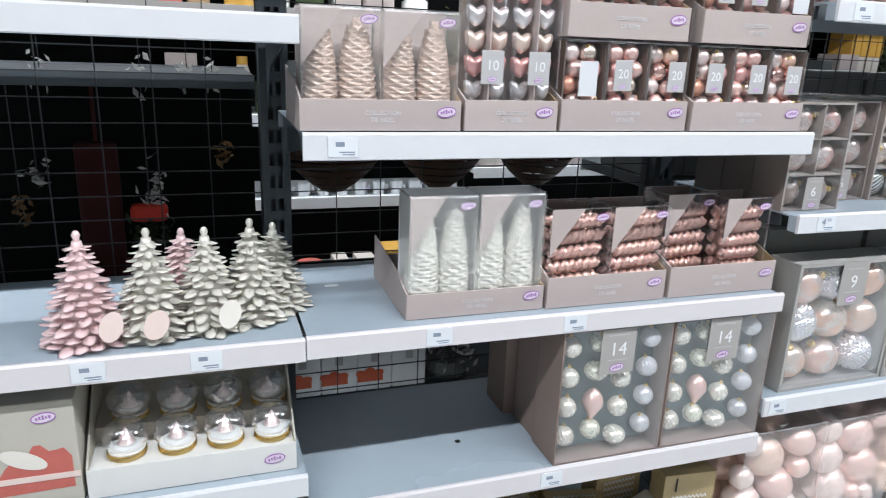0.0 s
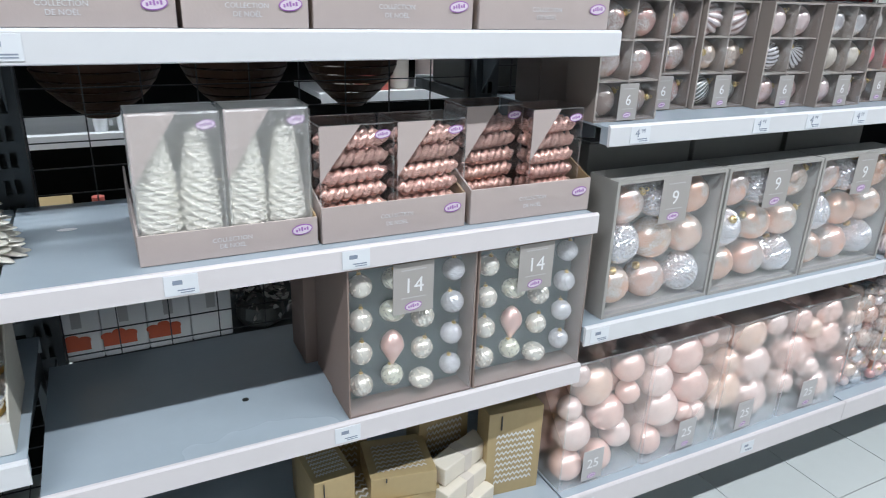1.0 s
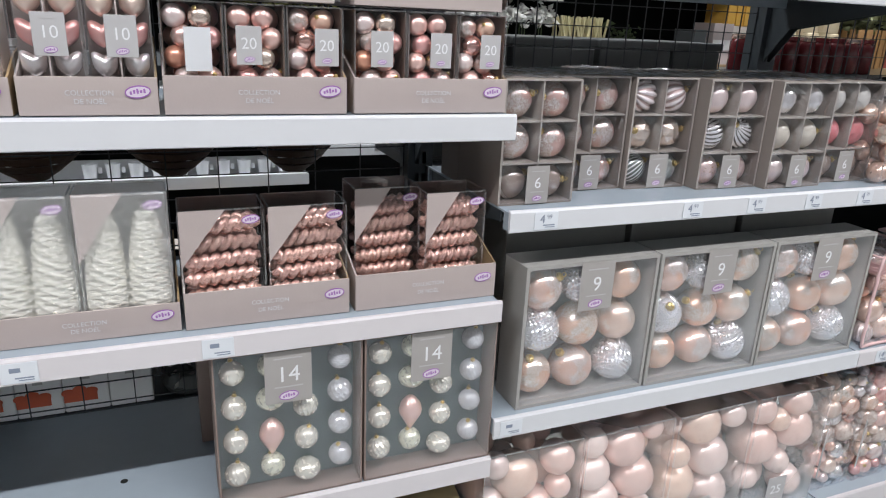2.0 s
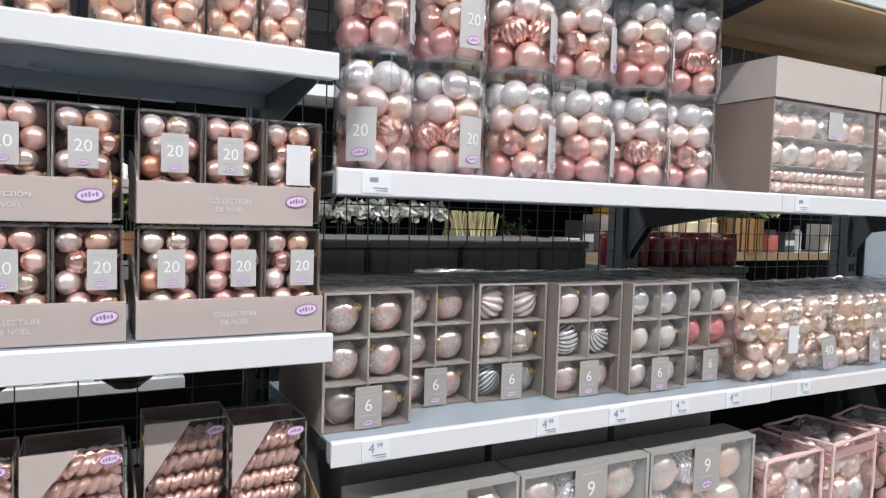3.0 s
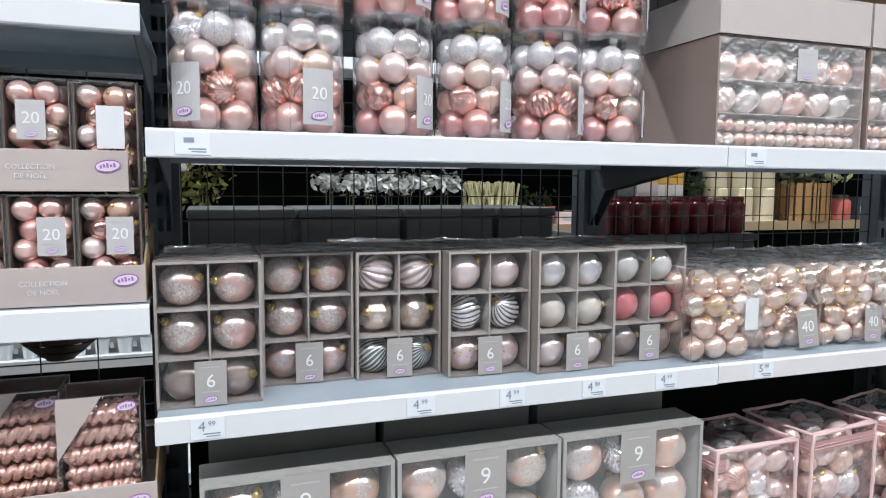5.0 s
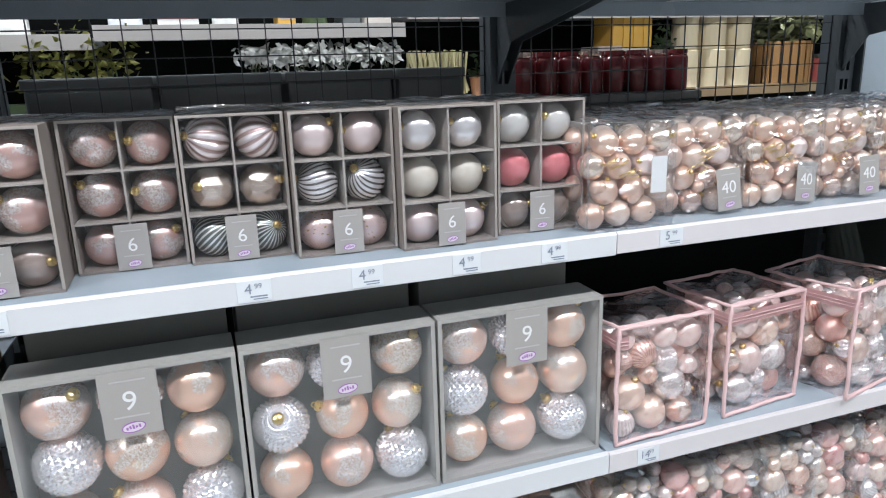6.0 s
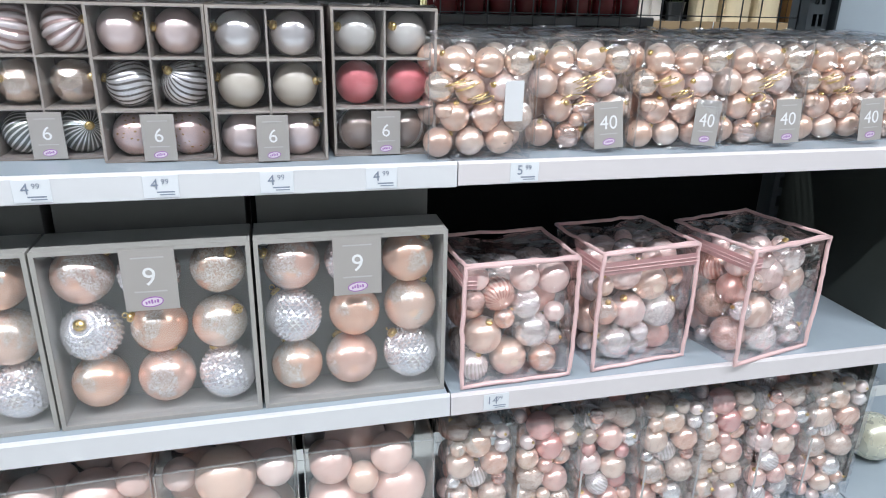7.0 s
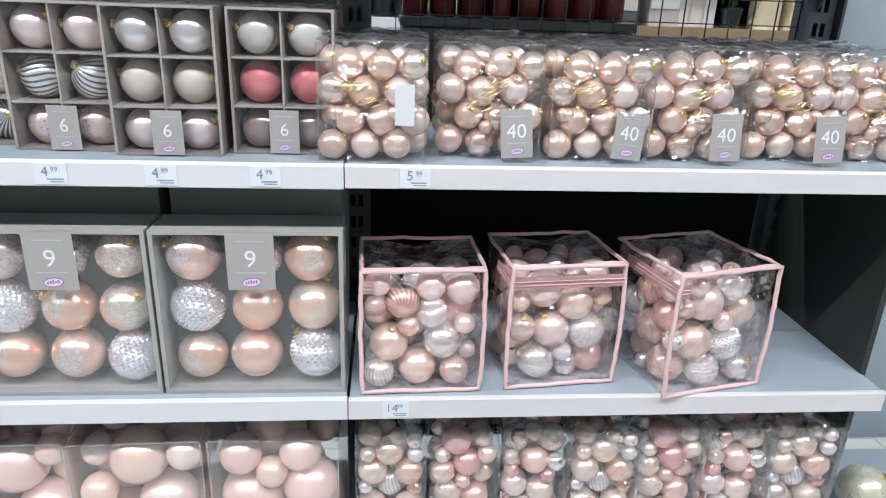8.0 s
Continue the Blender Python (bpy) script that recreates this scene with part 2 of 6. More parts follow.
LINED = striped("silver_with_dark_lines", (0.93, 0.90, 0.90), (0.18, 0.16, 0.15), 20, 0.5, 0.65, 0.22, -0.35)
PETALS = striped("pearl_with_rose_flutes", (0.95, 0.84, 0.82), (0.55, 0.38, 0.35), 13, 0.0, 0.55, 0.25, -0.35)
THREADS = striped("sage_with_white_threads", (0.86, 0.86, 0.82), (0.15, 0.16, 0.14), 26, 0.15, 0.4, 0.3, 0.35)
COPLINE = striped("rose_with_copper_lines", (0.93, 0.66, 0.58), (0.70, 0.38, 0.31), 20, 0.5, 0.6, 0.25, -0.1)
FLECKS = flecked("blush_with_gold_flecks", (0.93, 0.70, 0.65), (0.62, 0.36, 0.16))
FROST = mat("frosted_clear_plastic", (0.72, 0.68, 0.63), 0.2, 0.1, 0.1, 6, coat=0.6)
BLUSHCLEAR = mat("smoky_rose_plastic", (0.42, 0.32, 0.27), 0.15, 0.2, 0.1, 6, coat=0.8)
RIBBON = mat("pale_satin_ribbon", (0.84, 0.78, 0.72), 0.35, 0.1, 0.05, 20)
ROSEFOIL = mat("rose_foil", (0.90, 0.55, 0.48), 0.15, 0.9, 0.04, 10, rnd=0.08)
SILVFOIL = mat("silver_foil", (0.92, 0.90, 0.90), 0.22, 0.75, 0.04, 10, rnd=0.05)
CHAMPFOIL = mat("champagne_foil", (0.92, 0.76, 0.64), 0.22, 0.75, 0.04, 10, rnd=0.05)
CARDEDGE = mat("taupe_card_edge", (0.40, 0.35, 0.31), 0.6, 0, 0.05, 10, 0.1, 250)
PALELIP = mat("pale_enamel_lip", (0.60, 0.66, 0.68), 0.3, 0, 0.03, 6)
LIDCARD = mat("greyed_taupe_card", (0.52, 0.46, 0.43), 0.6, 0, 0.06, 8)
SMOKE = mat("beige_frost", (0.62, 0.55, 0.46), 0.35, 0.0, 0.05, 6)
HAZE = clear("hazy_sheet", (1, 1, 1), gloss=0.25, bump=0.5, bscale=30, edge=0.5, rough=0.5)
VEIL = clear("faintly_hazy_sheet", (1, 0.99, 0.98), gloss=0.13, bump=0.5, bscale=30, edge=0.45, rough=0.45)
FOG = clear("thick_glossy_film", (1, 0.99, 0.98), gloss=0.13, bump=0.7, bscale=16, edge=0.45, rough=0.35, deep=0.03)
CLEAR = clear("clear_sheet", gloss=0.02, bump=0.12, edge=0.35)
FILM = clear("crinkled_film", gloss=0.09, bump=1.0, bscale=17, edge=0.45, rough=0.14, deep=0.05)
VINYL = clear("pink_tinged_vinyl", (1.0, 0.94, 0.94), gloss=0.12, bump=1.0, bscale=15, edge=0.5, rough=0.14, deep=0.06)
WRAP = clear("stretched_wrap", gloss=0.03, bump=1.0, bscale=14, edge=0.2, rough=0.13, deep=0.035)
TUBEPL = clear("tube_plastic", gloss=0.05, bump=0.03, bscale=8, edge=0.85, rough=0.05)
RIM = clear("plastic_edge", (0.97, 0.98, 0.99), gloss=0.16, bump=0.1, edge=0.6, rough=0.25)
ZIPBAND = mat("pale_pink_band", (0.80, 0.52, 0.52), 0.45, 0, 0.05, 30, 0.3, 400)
PINKTRIM = mat("pink_vinyl", (0.82, 0.56, 0.55), 0.35, 0, 0.04, 20, coat=0.3)
FLOORT = mat("floor_tile", (0.60, 0.63, 0.62), 0.25, 0, 0.03, 6, rnd=0.02)
GROUT = mat("floor_grout", (0.10, 0.10, 0.10), 0.8)
# tone set by how much light the unseen block throws back
SOUTH = mat("unseen_bounce_block", (0.27, 0.26, 0.255), 0.8, 0, 0.05, 3)
PLASTER = mat("wall_plaster", (0.16, 0.155, 0.15), 0.8, 0, 0.05, 3)
CEILM = mat("ceiling_panel", (0.34, 0.35, 0.36), 0.8, 0, 0.04, 3)
# near-black without sheen: the darkness behind the shelves is put into this colour
MATTE = mat("darkness_backdrop", (0.009, 0.01, 0.01), 0.95, 0, 0.1, 10)
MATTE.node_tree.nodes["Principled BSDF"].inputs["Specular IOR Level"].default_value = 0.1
BLACKP = mat("black_plastic", (0.018, 0.02, 0.02), 0.4, 0, 0.1, 10)


# ---- mesh helpers ----
def cuboid(bm, x0, x1, y0, y1, z0, z1, bev=0.0):
    r = bmesh.ops.create_cube(bm, size=1.0, matrix=Matrix.Translation(((x0 + x1) / 2, (y0 + y1) / 2, (z0 + z1) / 2)) @ Matrix.Diagonal((x1 - x0, y1 - y0, z1 - z0, 1)))
    if bev:
        es = list({e for v in r["verts"] for e in v.link_edges})
        bmesh.ops.bevel(bm, geom=es, offset=bev, segments=2, affect="EDGES", profile=0.5)


def box(x0, x1, y0, y1, z0, z1, bev=0.0):
    bm = bmesh.new()
    cuboid(bm, x0, x1, y0, y1, z0, z1, bev)
    return bm


def boxes(rows, bev=0.0):
    bm = bmesh.new()
    for r in rows:
        cuboid(bm, *r, bev)
    return bm


def finish(bm, name, material, smooth=False):
    me = bpy.data.meshes.new(name)
    bm.to_mesh(me)
    bm.free()
    me.materials.append(material)
    if smooth:
        me.shade_smooth()
    return me


def part(name, bm, material, parent=None, label="", m=None, smooth=False):
    """Links a bmesh, or a mesh that is shared, as one object under a thing or a part."""
    me = bm if isinstance(bm, bpy.types.Mesh) else finish(bm, name, material, smooth)
    ob = new(name, me)
    ob.parent = parent
    if m is not None:
        ob.matrix_basis = m
    return tagged(ob, label)


def thing(name, m, label, category, group="", kind=""):
    ob = new(name)
    ob.empty_display_size = 0.03
    ob.matrix_basis = m
    return tagged(ob, label, category, group, kind)


def pane(name, bm, material, parent, label="", m=None, smooth=False):
    ob = part(name, bm, material, parent, label, m, smooth)
    ob.visible_shadow = False
    return ob


def quad(x0, x1, z0, z1, y=0.0):
    """An upright thin sheet that faces -y."""
    return box(x0, x1, y, y + 0.0006, z0, z1)


def lathe(profile, seg=24):
    """A turned form from (radius, height) pairs."""
    bm = bmesh.new()
    rings = []
    for r, z in profile:
        if r < 1e-6:
            rings.append([bm.verts.new((0, 0, z))])
        else:
            rings.append([bm.verts.new((r * math.cos(2 * math.pi * i / seg), r * math.sin(2 * math.pi * i / seg), z)) for i in range(seg)])
    for a, b in zip(rings, rings[1:]):
        for i in range(seg):
            j = (i + 1) % seg
            if len(a) == 1 and len(b) == 1:
                continue
            if len(a) == 1:
                bm.faces.new((a[0], b[j], b[i]))
            elif len(b) == 1:
                bm.faces.new((a[i], a[j], b[0]))
            else:
                bm.faces.new((a[i], a[j], b[j], b[i]))
    bmesh.ops.recalc_face_normals(bm, faces=bm.faces)
    return bm


MESHES = {}


def shared(key, build, material, smooth=True):
    """One mesh for each shape and material, kept for all alike pieces."""
    k = (key, material.name)
    if k not in MESHES:
        MESHES[k] = finish(build(), key, material, smooth)
    return MESHES[k]


def ball_bm(seg=24, rings=14):
    bm = bmesh.new()
    bmesh.ops.create_uvsphere(bm, u_segments=seg, v_segments=rings, radius=1.0)
    return bm


def ridged_bm(n=14, depth=0.05, twist=0.6, seg=84, rings=16):
    """A ball with raised, slanted ribs."""
    bm = ball_bm(seg, rings)
    for v in bm.verts:
        a, up = math.atan2(v.co.y, v.co.x), v.co.z
        v.co *= 1 + depth * math.sin(n * (a + twist * up)) * max(0, 1 - up * up)
    return bm


def studded_bm():
    """A ball pressed into small pyramid studs."""
    bm = ball_bm(32, 18)
    bmesh.ops.poke(bm, faces=list(bm.faces), offset=0.045, center_mode="MEAN")
    return bm


def faceted_bm():
    """A ball cut into flat facets."""
    bm = bmesh.new()
    bmesh.ops.create_icosphere(bm, subdivisions=2, radius=1.0)
    return bm


def cap_bm():
    bm = lathe([(0, 0.98), (0.2, 0.98), (0.2, 1.12), (0.12, 1.16), (0, 1.16)], 12)
    ring = bmesh.ops.create_circle(bm, segments=10, radius=0.11, matrix=Matrix.Translation((0, 0, 1.26)) @ Matrix.Rotation(radians(90), 4, "X"))
    r = bmesh.ops.extrude_edge_only(bm, edges=list({e for v in ring["verts"] for e in v.link_edges}))
    for v in [g for g in r["geom"] if isinstance(g, bmesh.types.BMVert)]:
        v.co = Vector((0, 0, 1.26)) + (v.co - Vector((0, 0, 1.26))) * 0.65
        v.co.y += 0.02
    return bm


def bauble(parent, x, y, z, r, material, style="plain", cap=False, tilt=None):
    """One ball; with cap=True its gold cap is a part of its own."""
    build = {"plain": ball_bm, "ribbed": ridged_bm, "studded": studded_bm, "faceted": faceted_bm, "fluted": lambda: ridged_bm(13, 0.07, 0.0), "slanted": lambda: ridged_bm(20, 0.035, 0.5, 120, 16)}[style]
    rot = tilt or (random.uniform(-25, 25), random.uniform(-25, 25), random.uniform(0, 360))
    m = pose(x, y, z, *rot) @ Matrix.Diagonal((r, r, r, 1))
    ob = part("bauble", shared("bauble_" + style, build, material, style not in ("studded", "faceted")), material, parent, "", m)
    if cap:
        part("cap", shared("cap", cap_bm, GOLD), GOLD, ob)
    return ob


TEXTS = {}


def text_mesh(words, material):
    k = (words, material.name)
    if k not in TEXTS:
        cu = bpy.data.curves.new("lettering", "FONT")
        cu.body, cu.align_x, cu.align_y, cu.size, cu.extrude, cu.resolution_u = words, "CENTER", "CENTER", 1.0, 0.004, 3
        ob = bpy.data.objects.new("lettering", cu)
        scene.collection.objects.link(ob)
        me = bpy.data.meshes.new_from_object(ob.evaluated_get(bpy.context.evaluated_depsgraph_get()))
        bpy.data.objects.remove(ob)
        me.materials.clear()
        me.materials.append(material)
        TEXTS[k] = me
    return TEXTS[k]


def lettering(parent, words, x, y, z, size, material=None, rz=0.0):
    """Raised letters that face -y."""
    return part("lettering", text_mesh(words, material or WHITEINK), None, parent, "", pose(x, y, z, 90, 0, rz) @ Matrix.Diagonal((size, size, size, 1)))


def oval_bm():
    bm = lathe([(0, 0), (1, 0), (1, 0.02), (0, 0.02)], 24)
    return bm


def emblem(parent, x, y, z, w):
    """Plain oval mark: purple ring, white field, purple bar."""
    base = pose(x, y, z, 90, -7, 0)
    mark = part("emblem", shared("oval", oval_bm, PURPLE, False), None, parent, "", base @ Matrix.Diagonal((w / 2, w * 0.26, 0.02, 1)))
    part("emblem_field", shared("oval", oval_bm, MAUVE, False), None, mark, "", pose(0, 0, 0.015) @ Matrix.Diagonal((0.9, 0.8, 1, 1)))
    part("emblem_bar", shared("bar", lambda: boxes([(-0.62 + 0.26 * i, -0.45 + 0.26 * i, -0.3 + 0.1 * (i % 2), 0.22 + 0.14 * (i % 3), 0, 0.02) for i in range(5)]), LILAC, False), None, mark, "", pose(0, 0, 0.03))


def count_label(parent, x, y, z, w, h, number, material=None):
    """Hang card with a number, two lines of small print and an oval mark."""
    c = part("label", box(x - w / 2, x + w / 2, y - 0.0012, y, z, z + h, 0.0004), material or LABEL, parent, "taupe label card")
    if number:
        lettering(c, number, x, y - 0.0014, z + h * 0.54, h * 0.42)
    for k in (0.3, 0.85):
        part("small_print", box(x - w * 0.3, x + w * 0.3, y - 0.0016, y - 0.0012, z + h * k, z + h * (k + 0.022)), PALELABEL, c)
    emblem(c, x, y - 0.0014, z + h * 0.14, w * 0.42)
    return c


# ---- the hall ----
XB = [-1.827, -0.823, 0.177, 1.177, 2.18, 3.185, 4.19]  # bay limits
LIP, BACK = 1.07, 1.56  # front of the price rails, plane of the rear uprights
# partition: unseen block behind the camera, added to bounce light onto the shelves
for nm, dims, mt in (
    ("wall_north", (-6, 9, 6.0, 6.15, FLOOR, CEIL), PLASTER), ("wall_south", (-6, 9, -9.15, -9.0, FLOOR, CEIL), PLASTER), ("partition", (-6, 9, -1.65, -1.5, FLOOR, 1.95), SOUTH),
    ("wall_west", (-6.15, -6, -9, 6, FLOOR, CEIL), PLASTER), ("wall_east", (9, 9.15, -9, 6, FLOOR, CEIL), PLASTER),
    ("ceiling", (-6, 9, -9, 6, CEIL, CEIL + 0.12), CEILM), ("floor", (-6, 9, -9, 6, FLOOR - 0.12, FLOOR - 0.003), GROUT)):
    tagged(part(nm, box(*dims), mt), "plain shop " + nm.split("_")[0], nm.split("_")[0], kind="structure")


# ---- shelving ----
def price_tag(rail, x, z, price):
    t = part("price_tag", box(x - 0.024, x + 0.024, LIP - 0.0014, LIP - 0.0002, z - 0.018, z + 0.014, 0.0005), TAG, rail, "pale blue price tag")
    whole, _, cents = price.partition(".")
    if whole:
        lettering(t, whole, x - 0.008, LIP - 0.0022, z + 0.001, 0.022, INK)
        lettering(t, cents, x + 0.006, LIP - 0.0022, z + 0.005, 0.011, INK)
    else:
        part("tag_print", box(x - 0.012, x + 0.002, LIP - 0.0018, LIP - 0.0014, z - 0.001, z + 0.006), INK, t)
    part("tag_line", boxes([(x - 0.006, x + 0.018, LIP - 0.0018, LIP - 0.0014, z - 0.011, z - 0.009), (x - 0.002, x + 0.018, LIP - 0.0018, LIP - 0.0014, z - 0.0145, z - 0.013)]), INK, t)


def shelf(x0, x1, top, rail_z, front=LIP, back=BACK - 0.075, tags=(), rail_mat=None, board=None):
    """Steel shelf: folded board, white price rail along the front, two brackets and its price tags."""
    s = thing("shelf", pose(0, 0, 0), "blue-grey enamelled steel shop shelf with a white price rail", "shelf", "gondola shelves")
    bm = bmesh.new()
    fold = [(front + 0.006, top - 0.034), (front + 0.006, top), (back, top), (back, top - 0.034), (back - 0.003, top - 0.034), (back - 0.003, top - 0.004), (front + 0.03, top - 0.004), (front + 0.03, top - 0.034)]
    ends = [[bm.verts.new((x, y, z)) for y, z in fold] for x in (x0 + 0.003, x1 - 0.003)]
    for i in range(8):
        j = (i + 1) % 8
        bm.faces.new((ends[0][i], ends[0][j], ends[1][j], ends[1][i]))
    bm.faces.new(ends[0][::-1])
    bm.faces.new(ends[1])
    bmesh.ops.recalc_face_normals(bm, faces=bm.faces)
    part("board", bm, board or SHELF, s)
    bm = bmesh.new()
    prof = [(front + 0.004, rail_z[0]), (front, rail_z[0] + 0.002), (front, rail_z[1] - 0.004), (front + 0.003, rail_z[1]), (front + 0.008, rail_z[1]), (front + 0.0058, rail_z[0] + 0.001)]
    a = [bm.verts.new((x0 + 0.001, y, z)) for y, z in prof]
    b = [bm.verts.new((x1 - 0.001, y, z)) for y, z in prof]
    for i in range(6):
        j = (i + 1) % 6
        bm.faces.new((a[i], a[j], b[j], b[i]))
    bm.faces.new(a[::-1])
    bm.faces.new(b)
    bmesh.ops.recalc_face_normals(bm, faces=bm.faces)
    rail = part("price_rail", bm, rail_mat or RAIL, s, "white plastic price rail")
    for x, p in tags:
        price_tag(rail, x, (rail_z[0] + rail_z[1]) / 2 + 0.002, p)
    for bx in (x0 + 0.012, x1 - 0.015):
        bm = bmesh.new()
        pts = [(BACK - 0.032, top - 0.006), (front + 0.06, top - 0.006), (front + 0.06, top - 0.03), (BACK - 0.10, top - 0.085), (BACK - 0.032, top - 0.17)]
        f = bm.faces.new([bm.verts.new((bx, y, z)) for y, z in pts])
        r = bmesh.ops.extrude_face_region(bm, geom=[f])
        bmesh.ops.translate(bm, verts=[g for g in r["geom"] if isinstance(g, bmesh.types.BMVert)], vec=(0.003, 0, 0))
        bmesh.ops.recalc_face_normals(bm, faces=bm.faces)
        part("bracket", bm, SLATE, s, "slate steel bracket")
    return s


def upright(x, zt=2.08):
    u = thing("upright", pose(x, 0, 0), "slotted slate-grey steel gondola upright", "upright", "gondola uprights")
    part("web", box(-0.026, 0.026, BACK + 0.024, BACK + 0.03, FLOOR, zt), SLATE, u)
    for k in (-1, 1):
        part("flange", box(min(k * 0.026, k * 0.03), max(k * 0.026, k * 0.03), BACK - 0.03, BACK + 0.03, FLOOR, zt), SLATE, u)
    rows = [(-0.026, -0.014, BACK - 0.03, BACK - 0.026, FLOOR, zt), (0.014, 0.026, BACK - 0.03, BACK - 0.026, FLOOR, zt), (-0.003, 0.003, BACK - 0.03, BACK - 0.026, FLOOR, zt)]
    z = FLOOR + 0.1
    while z < zt:
        rows += [(-0.014, -0.003, BACK - 0.03, BACK - 0.026, z, z + 0.022), (0.003, 0.014, BACK - 0.03, BACK - 0.026, z, z + 0.022)]
        z += 0.05
    part("slotted_strip", boxes(rows), SLATE, u)
    return u


def mesh_panel(x0, x1, z0, z1, step=0.05, stepx=0.05):
    """Welded wire back panel: each wire a part of its own."""
    p = thing("wire_panel", pose(0, 0, 0), "dark welded wire mesh back panel between uprights", "wire panel", "gondola back panels")
    n = int((x1 - x0) / stepx)
    up = box(-0.0012, 0.0012, BACK - 0.0012, BACK + 0.0012, z0, z1)
    vm = finish(up, "wire", WIRE)
    for i in range(n + 1):
        part("wire", vm, None, p, "", pose(x0 + (x1 - x0) * i / n, 0, 0))
    hm = finish(box(x0, x1, BACK - 0.0036, BACK - 0.0013, -0.0012, 0.0012), "wire", WIRE)
    k = int((z1 - z0) / step)
    for i in range(k + 1):
        part("wire", hm, None, p, "", pose(0, 0, z0 + (z1 - z0) * i / k))
    return p


for x in XB[1:6]:
    upright(x)
for i, (a, b) in enumerate(zip(XB[:-1], XB[1:])):
    if i in (1, 2, 3, 4):
        mesh_panel(a + 0.032, b - 0.032, 0.24 if i < 3 else 1.02, 2.06, 0.05, 0.10 if i < 3 else 0.05)

A, B, C, D, E5 = (XB[1], XB[2]), (XB[2], XB[3]), (XB[3], XB[4]), (XB[4], XB[5]), (XB[5], XB[6])
shelf(*A, 0.205, (0.135, 0.205))
shelf(*A, 0.637, (0.597, 0.64))
shelf(*A, 0.897, (0.857, 0.90), tags=[(-0.15, ""), (0.02, "")], rail_mat=RAILPINK)
shelf(*A, 1.406, (1.368, 1.41))
shelf(*A, 1.945, (1.905, 1.95))
shelf(*B, 0.205, (0.135, 0.205))
shelf(*B, 0.565, (0.522, 0.568), tags=[(0.66, "")], rail_mat=RAILPINK)
shelf(*B, 0.898, (0.860, 0.902), tags=[(0.41, ""), (0.68, "")], rail_mat=RAILPINK)
shelf(*B, 1.236, (1.195, 1.239), tags=[(0.24, "")])
shelf(*B, 1.652, (1.616, 1.655))
shelf(*B, 2.02, (1.985, 2.024))
shelf(*C, 0.203, (0.138, 0.206), tags=[(1.24, ""), (1.78, "")], rail_mat=RAILPINK)
shelf(*C, 0.648, (0.607, 0.652), tags=[(1.215, "")], rail_mat=RAIL)
shelf(*C, 1.066, (1.030, 1.071), tags=[(1.25, "4.99"), (1.58, "4.99"), (1.745, "4.99"), (1.905, "4.99"), (2.06, "4.99")])
shelf(*C, 1.484, (1.447, 1.488), tags=[(1.24, "")])
shelf(*C, 1.968, (1.938, 1.968), front=1.02, rail_mat=PALELIP)
shelf(*D, 0.203, (0.138, 0.206), rail_mat=RAILPINK)
shelf(*D, 0.648, (0.607, 0.650), tags=[(2.265, "14.99")], rail_mat=RAILPINK)
shelf(*D, 1.066, (1.032, 1.071), tags=[(2.29, "5.99")], rail_mat=RAILPINK)
shelf(*D, 1.484, (1.447, 1.488), tags=[(2.245, "")])
shelf(*D, 1.955, (1.930, 1.958), rail_mat=PALELIP, board=KRAFT)
shelf(*E5, 0.203, (0.138, 0.206))

hole = bpy.data.objects["shelf.006"]
part("screw_hole", lathe([(0, 0), (0.006, 0), (0.0065, 0.0006), (0, 0.0008)], 14), BLACKP, hole, "dark screw hole", pose(0.511, 1.219, 0.5652))
hole = bpy.data.objects["shelf.007"]
part("slot", lathe([(0, 0), (0.008, 0), (0.0085, 0.0006), (0, 0.0008)], 14), RAIL, hole, "pale slot plug", pose(0.262, 1.33, 0.8982) @ Matrix.Diagonal((1.8, 0.8, 1, 1)))
tagged(part("side_panel", box(XB[5] - 0.006, XB[5] + 0.006, 1.14, BACK - 0.035, 0.24, 1.03), mat("dark_olive_board", (0.03, 0.035, 0.03), 0.5, 0, 0.1, 8)),
       "dark board closing the end of the bay", "panel", kind="structure")
bs = thing("steel_back_sheet", pose(0, 0, 0), "slate-blue sheet steel back of the next bay", "panel")
part("sheet", box(E5[0] + 0.04, E5[1], BACK - 0.02, BACK - 0.012, 0.2, 2.28), SHELF, bs)
part("fold", box(E5[0] + 0.034, E5[0] + 0.04, BACK - 0.05, BACK - 0.012, 0.2, 2.28), SLATE, bs)


# ---- boxed baubles ----
def card_tray(parent, w, d, h, t=0.003, mt=None, inner=None, back=True):
    """Open-fronted carton: two sides, top, bottom and back board."""
    mt = mt or TAUPE
    part("side", box(-w / 2, -w / 2 + t, 0, d, 0, h, 0.0008), mt, parent)
    part("side", box(w / 2 - t, w / 2, 0, d, 0, h, 0.0008), mt, parent)
    part("top_panel", box(-w / 2 + t, w / 2 - t, 0.0005, d, h - t, h), mt, parent)
    part("bottom_panel", box(-w / 2 + t, w / 2 - t, 0.0005, d, 0, t), mt, parent)
    if back:
        part("back_panel", box(-w / 2 + t, w / 2 - t, d - t, d, t, h - t), inner or mt, parent)


